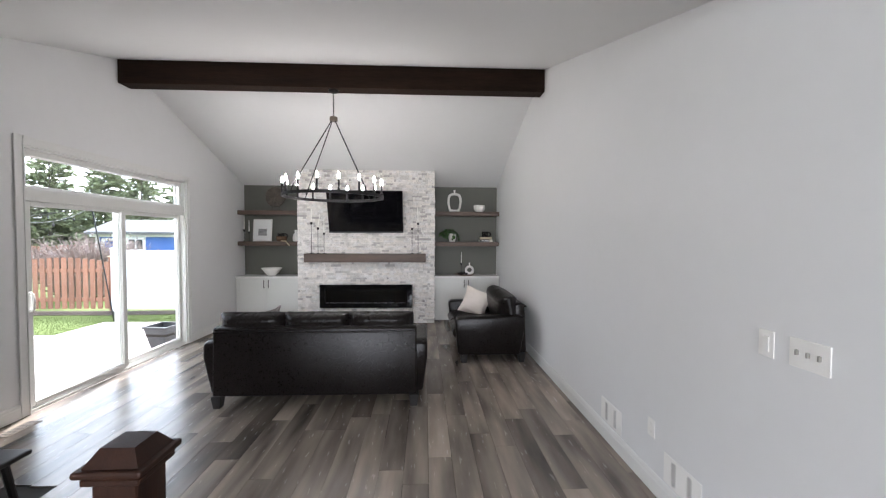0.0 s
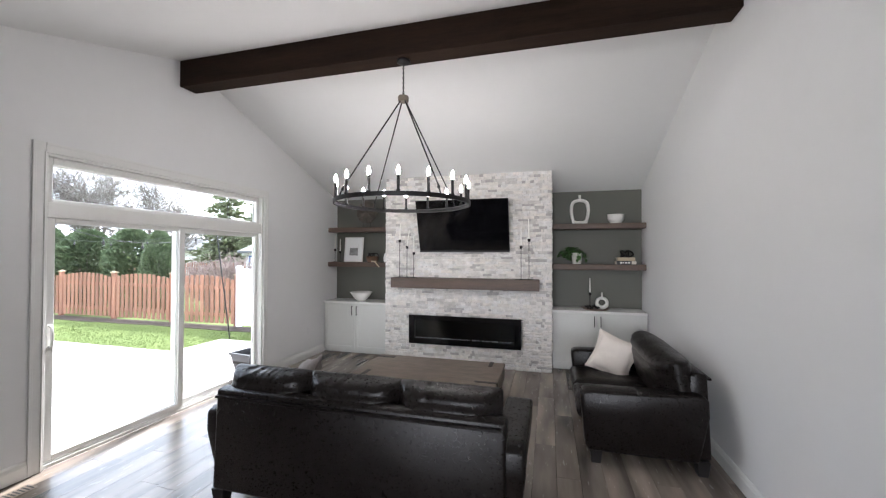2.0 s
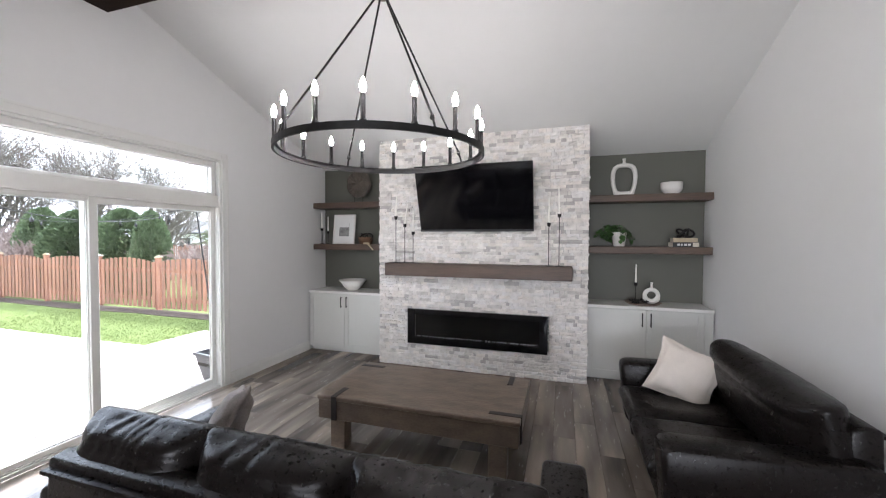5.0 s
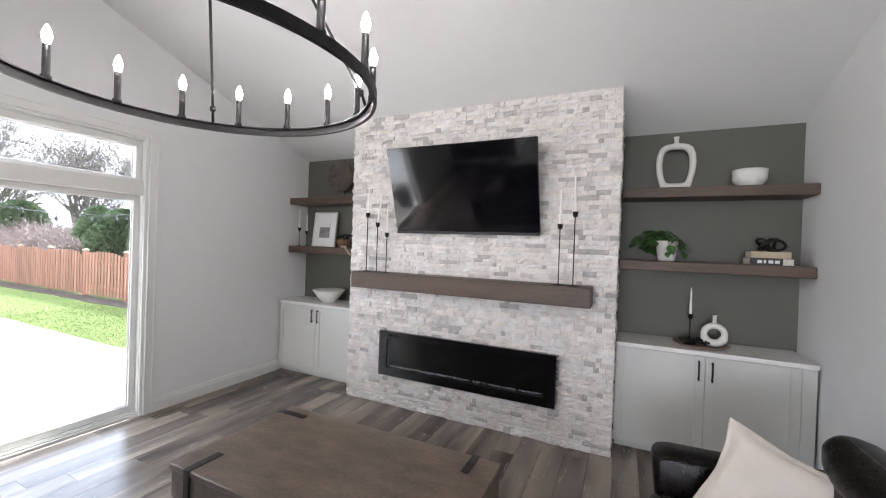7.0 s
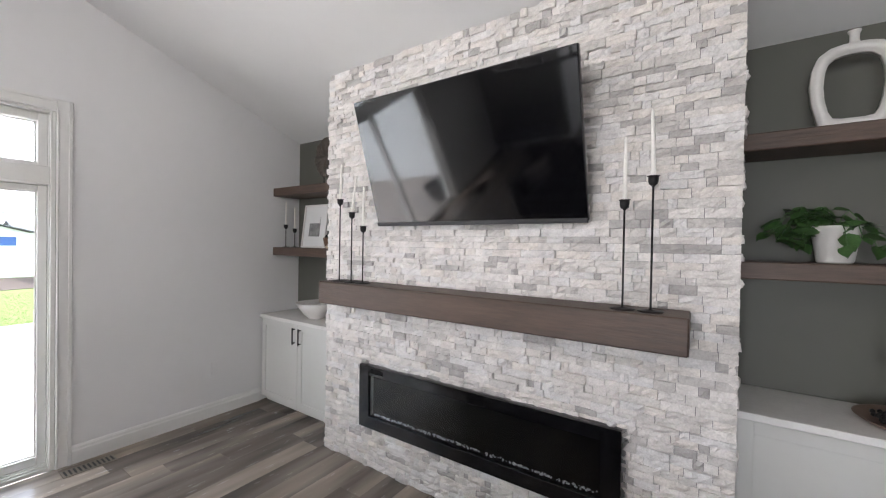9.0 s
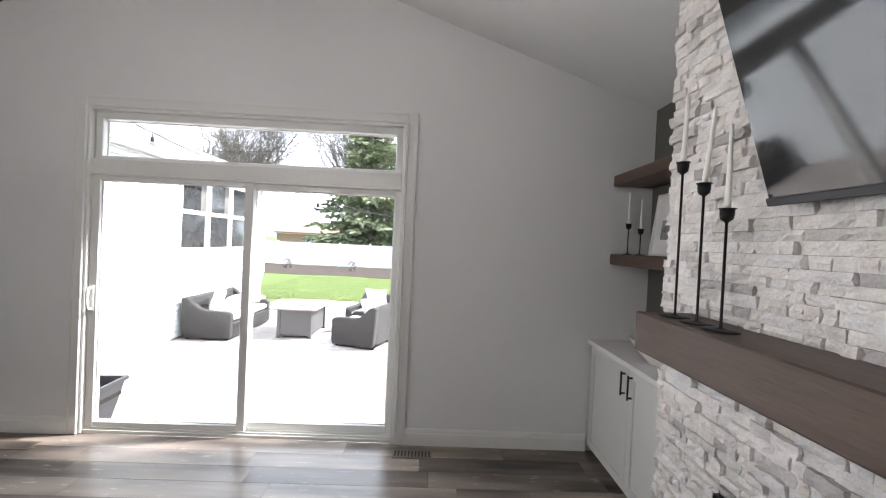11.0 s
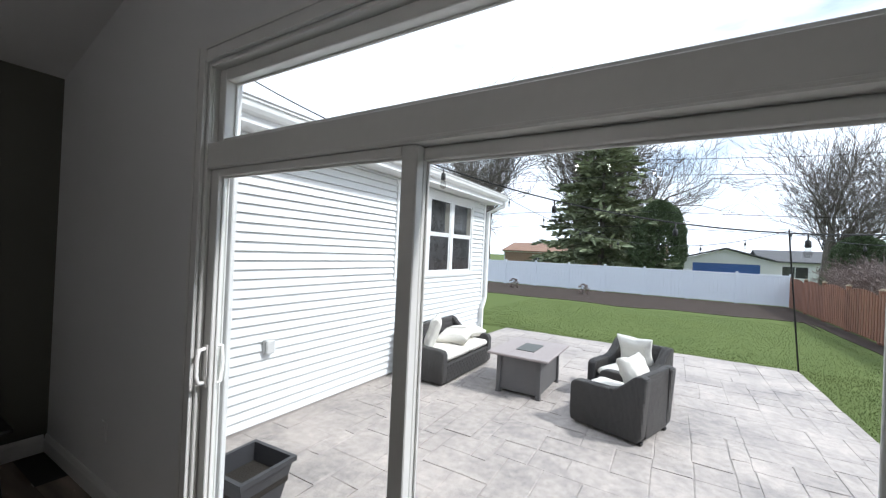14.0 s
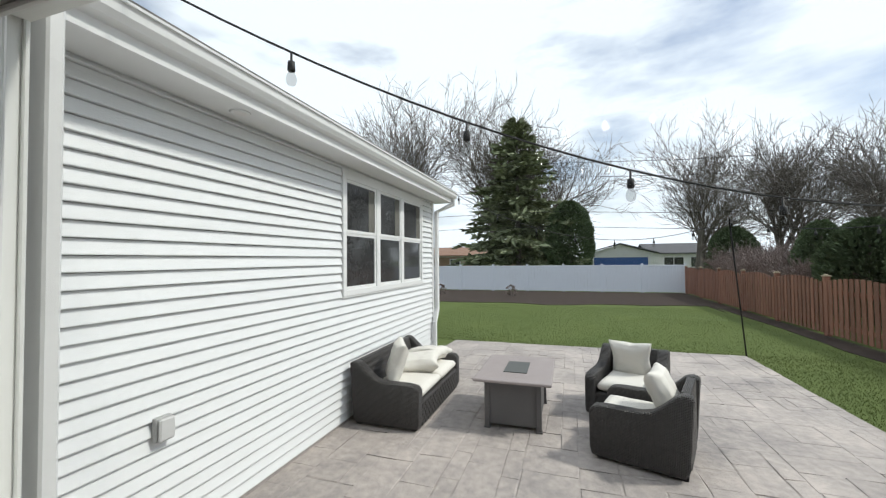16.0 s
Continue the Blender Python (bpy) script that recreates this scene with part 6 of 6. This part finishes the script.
house("shed", "blue garden shed with white trim and a pale grey roof", pose(-12.7, 18.0, GZ), 3.5, 2.6, 2.05, 0.55, M_BLUE, M_ROOFGREY, (("window", -0.42, 0.20, 1.38, 1.80, M_DARKGLASS), ("door", -1.45, -0.75, 0.1, 1.75, M_BLUE)), "x")
house("house", "white neighbouring house with a pale grey roof far off", pose(-33.0, 30, GZ), 7, 7, 2.3, 1.2, M_EXTTRIM, M_ROOFGREY, (("window", -1.0, 0.4, 0.9, 1.9, M_DARKGLASS),), "x")
house("house", "tan neighbouring house with a grey roof far off", pose(-20.0, 42, GZ), 14, 8, 2.6, 1.4, M_TAN, M_ROOFGREY, (("window", -4.0, -2.4, 0.9, 2.0, M_DARKGLASS),), "x")

# grass blades over the lawn strip that lies nearest
rng = random.Random(77)
gv, gf = [], []
def blade(x, y, h):
    b = len(gv)
    a = rng.uniform(0, 6.28)
    dx, dy = 0.006 * math.cos(a), 0.006 * math.sin(a)
    lx, ly = rng.uniform(-0.03, 0.03), rng.uniform(-0.03, 0.03)
    gv.extend([(x - dx, y - dy, GZ - 0.035), (x + dx, y + dy, GZ - 0.035), (x + lx, y + ly, GZ - 0.03 + h)])
    gf.append((b, b + 1, b + 2))
for i in range(52000):
    u = rng.random()
    if u < 0.6:
        x, y = -12.42 - 7.5 * rng.random() ** 1.6, rng.uniform(0.5, 10.1)
    elif u < 0.9:
        x, y = rng.uniform(-12.4, -7.35), rng.uniform(8.06, 10.15)
    else:
        x, y = rng.uniform(-7.3, -4.2), rng.uniform(9.34, 10.15)
    blade(x, y, rng.uniform(0.014, 0.034))
me = bpy.data.meshes.new("grass_blades")
me.from_pydata(gv, [], gf)
me.materials.append(M_BLADE)
tagged(new("grass_blades", me), "short green grass blades at the patio edge", "grass", kind="stuff")

# ---- planks, stones, clapboards and paving pieces ----
rng = random.Random(21)
PW, PL = 0.181, 1.22
ncol = int(math.ceil((XE - XW) / PW))
for c in range(ncol):
    x0 = XW + c * PW
    x1 = min(x0 + PW, XE)
    y = Y_PLANKS - rng.uniform(0, PL)
    while y < YN:
        a, b = max(y, Y_PLANKS), min(y + PL, YN)
        inside = x1 > XG or a > YG - 0.2
        if b - a > 0.03 and inside:
            bm = bmesh.new()
            e = 0.0012
            lo = [bm.verts.new(p) for p in ((x0, a, -0.008), (x1, a, -0.008), (x1, b, -0.008), (x0, b, -0.008))]
            hi = [bm.verts.new(p) for p in ((x0 + e, a + e, 0.0), (x1 - e, a + e, 0.0), (x1 - e, b - e, 0.0), (x0 + e, b - e, 0.0))]
            bm.faces.new(hi)
            for k in range(4):
                bm.faces.new((lo[k], lo[(k + 1) % 4], hi[(k + 1) % 4], hi[k]))
            part("plank", bm, M_PLANK, floor)
        y += PL


def stone_geo(u0, u1, z0, z1, put, verts, faces, rng):
    """A split-face stone with a rugged front. put(u, depth, z) gives its place."""
    g = 0.0009
    u0, u1, z0, z1 = u0 + g * 1.5, u1 - g * 1.5, z0 + g * 0.7, z1 - g * 0.7
    base = rng.choice((0.0, 0.001, 0.003, 0.005, 0.007, 0.010, 0.014, 0.020)) - 0.002
    nx = 6 if u1 - u0 > 0.16 else 4 if u1 - u0 > 0.09 else 2
    b = len(verts)
    for j in range(3):
        for i in range(nx + 1):
            edge = i in (0, nx) or j in (0, 2)
            d = base + rng.uniform(-0.006, 0.0065) - (0.002 if i in (0, nx) else 0.001 if edge else -0.004)
            ju = 0 if i in (0, nx) else rng.uniform(-0.3, 0.3) * (u1 - u0) / nx
            verts.append(put(u0 + (u1 - u0) * i / nx + ju, d + 0.012, z0 + (z1 - z0) * j / 2))
    def vid(i, j):
        return b + j * (nx + 1) + i
    for j in range(2):
        for i in range(nx):
            faces.append((vid(i, j), vid(i + 1, j), vid(i + 1, j + 1), vid(i, j + 1)))
    border = [vid(i, 0) for i in range(nx + 1)] + [vid(nx, j) for j in (1, 2)] + [vid(i, 2) for i in range(nx - 1, -1, -1)] + [vid(0, 1)]
    corner = [(u0, z0), (u1, z0), (u1, z1), (u0, z1)]
    cb = len(verts)
    for k in border:
        verts.append(None)
    def back(k):
        i, j = (k - b) % (nx + 1), (k - b) // (nx + 1)
        return put(u0 + (u1 - u0) * i / nx, -0.012, z0 + (z1 - z0) * j / 2)
    for n, k in enumerate(border):
        verts[cb + n] = back(k)
    m = len(border)
    for n in range(m):
        faces.append((border[n], cb + n, cb + (n + 1) % m, border[(n + 1) % m]))


def stones(faces_of, pick):
    """Lay courses over the front and both cheeks. pick(u, z, side) says which stones stay single."""
    rng = random.Random(9)
    fv, ff, singles = [], [], 0
    for side, (ua, ub, put, top) in faces_of.items():
        z = 0.0
        while z < top - 0.012:
            h = min(rng.choice((0.034, 0.038, 0.042, 0.046)), top - z)
            u = ua
            while u < ub - 1e-6:
                w = rng.choice((0.04, 0.055, 0.07, 0.09, 0.11, 0.14, 0.18))
                if ub - u - w < 0.045:
                    w = ub - u
                if pick(u, z, side) and singles < 300:
                    sv, sf = [], []
                    stone_geo(u, u + w, z, z + h, put, sv, sf, rng)
                    me = bpy.data.meshes.new("stone")
                    me.from_pydata(sv, [], sf)
                    me.materials.append(M_STONE)
                    o = new("stone", me)
                    o.parent = stack
                    singles += 1
                else:
                    stone_geo(u, u + w, z, z + h, put, fv, ff, rng)
                u += w
            z += h
    me = bpy.data.meshes.new("stone_courses")
    me.from_pydata(fv, [], ff)
    me.materials.append(M_STONE_FILL)
    o = new("stone_courses", me)
    o.parent = stack
    tagged(o, "rugged white and grey ledgestone courses", kind="stuff")


FIRE = (-1.151 - 0.895, -1.151 + 0.895, 0.314, 0.770)
def front_put(u, d, z):
    inside = FIRE[0] < u < FIRE[1] and FIRE[2] < z < FIRE[3]
    return (u, SY + 0.022 - (d if not inside else -0.05), z)
stones({"front": (SX0, SX1, front_put, roof_z(SY) - 0.005),
        "west": (SY + 0.012, YN - 0.004, lambda u, d, z: (SX0 + 0.022 - d, u, min(z, roof_z(u) - 0.004)), roof_z(SY) - 0.01),
        "east": (SY + 0.012, YN - 0.004, lambda u, d, z: (SX1 - 0.022 + d, u, min(z, roof_z(u) - 0.004)), roof_z(SY) - 0.01)},
       lambda u, z, side: side == "front" and 1.38 < z < 1.85)

# clapboards of the wing
EXPO, SIDING_Z0 = 0.0952, -0.2212
nb = int(math.ceil((WZ1 - SIDING_Z0) / EXPO))
for i in range(nb):
    z0 = SIDING_Z0 + i * EXPO
    z1 = min(z0 + EXPO, WZ1)
    runs = [(WX1 + 0.07, XWO - 0.012)]
    if z1 > wz0 - 0.01 and z0 < wz1 + 0.01:
        runs = [(WX1 + 0.07, wx0 - 0.004), (wx1 + 0.004, XWO - 0.012)]
    for a, b in runs:
        bm = bmesh.new()
        h = z1 - z0
        prof = [(WY - 0.015, z0 + 0.008), (WY + 0.016, z0 + 0.008), (WY + 0.0195, z0 + 0.011), (WY + 0.0190, z0 + 0.018), (WY - 0.006, z1), (WY - 0.008, z1 + 0.004), (WY - 0.015, z1 + 0.004)]
        part("clapboard", prism(prof, (a, b), "x", bm), M_SIDING, wing)

# stamped paving in a random ashlar
U = 0.165
rng = random.Random(31)
gx0, gy0 = -12.36, 2.30
nx, ny = int((XWO - gx0) / U), int((9.30 - gy0) / U)
def on_patio(i, j):
    x, y = gx0 + (i + 0.5) * U, gy0 + (j + 0.5) * U
    return not (x < -7.3 and y > 8.02)
used = [[not on_patio(i, j) for j in range(ny)] for i in range(nx)]
cells = []
sizes = [(4, 2), (3, 2), (2, 3), (2, 2), (2, 4), (3, 3), (2, 2), (3, 1), (1, 2), (1, 1)]
for i in range(nx - 1, -1, -1):
    for j in range(ny):
        if used[i][j]:
            continue
        opts = sizes[:7]
        rng.shuffle(opts)
        for w, h in opts + sizes[7:]:
            if i - w + 1 >= 0 and j + h <= ny and not any(used[i - a][j + b] for a in range(w) for b in range(h)):
                for a in range(w):
                    for b in range(h):
                        used[i - a][j + b] = True
                cells.append((gx0 + (i - w + 1) * U, gx0 + (i + 1) * U, gy0 + j * U, gy0 + (j + h) * U))
                break
pv, pf = [], []
def paver(x0, x1, y0, y1, v, f):
    b = len(v)
    g, e = 0.0018, 0.006
    dz = rng.uniform(-0.002, 0.002)
    for q, z in (((x0 + g, x1 - g, y0 + g, y1 - g), GZ - 0.0075), ((x0 + g + e, x1 - g - e, y0 + g + e, y1 - g - e), GZ + dz)):
        for x, y in ((q[0], q[2]), (q[1], q[2]), (q[1], q[3]), (q[0], q[3])):
            v.append((x + rng.uniform(-0.011, 0.011), y + rng.uniform(-0.011, 0.011), z))
    f.append((b + 4, b + 5, b + 6, b + 7))
    for k in range(4):
        f.append((b + k, b + (k + 1) % 4, b + 4 + (k + 1) % 4, b + 4 + k))
near = [c for c in cells if 2.2 < (c[2] + c[3]) / 2 < 7.2 and c[0] > -9.6][:300]
for c in cells:
    if c in near:
        v, f = [], []
        paver(*c, v, f)
        me = bpy.data.meshes.new("paving_stone")
        me.from_pydata(v, [], f)
        me.materials.append(M_CONCRETE)
        o = new("paving_stone", me)
        o.parent = patio
    else:
        paver(*c, pv, pf)
me = bpy.data.meshes.new("paving_rest")
me.from_pydata(pv, [], pf)
me.materials.append(M_CONCRETE_FILL)
o = new("paving_rest", me)
o.parent = patio
tagged(o, "stamped stone pattern of the outer patio", kind="stuff")
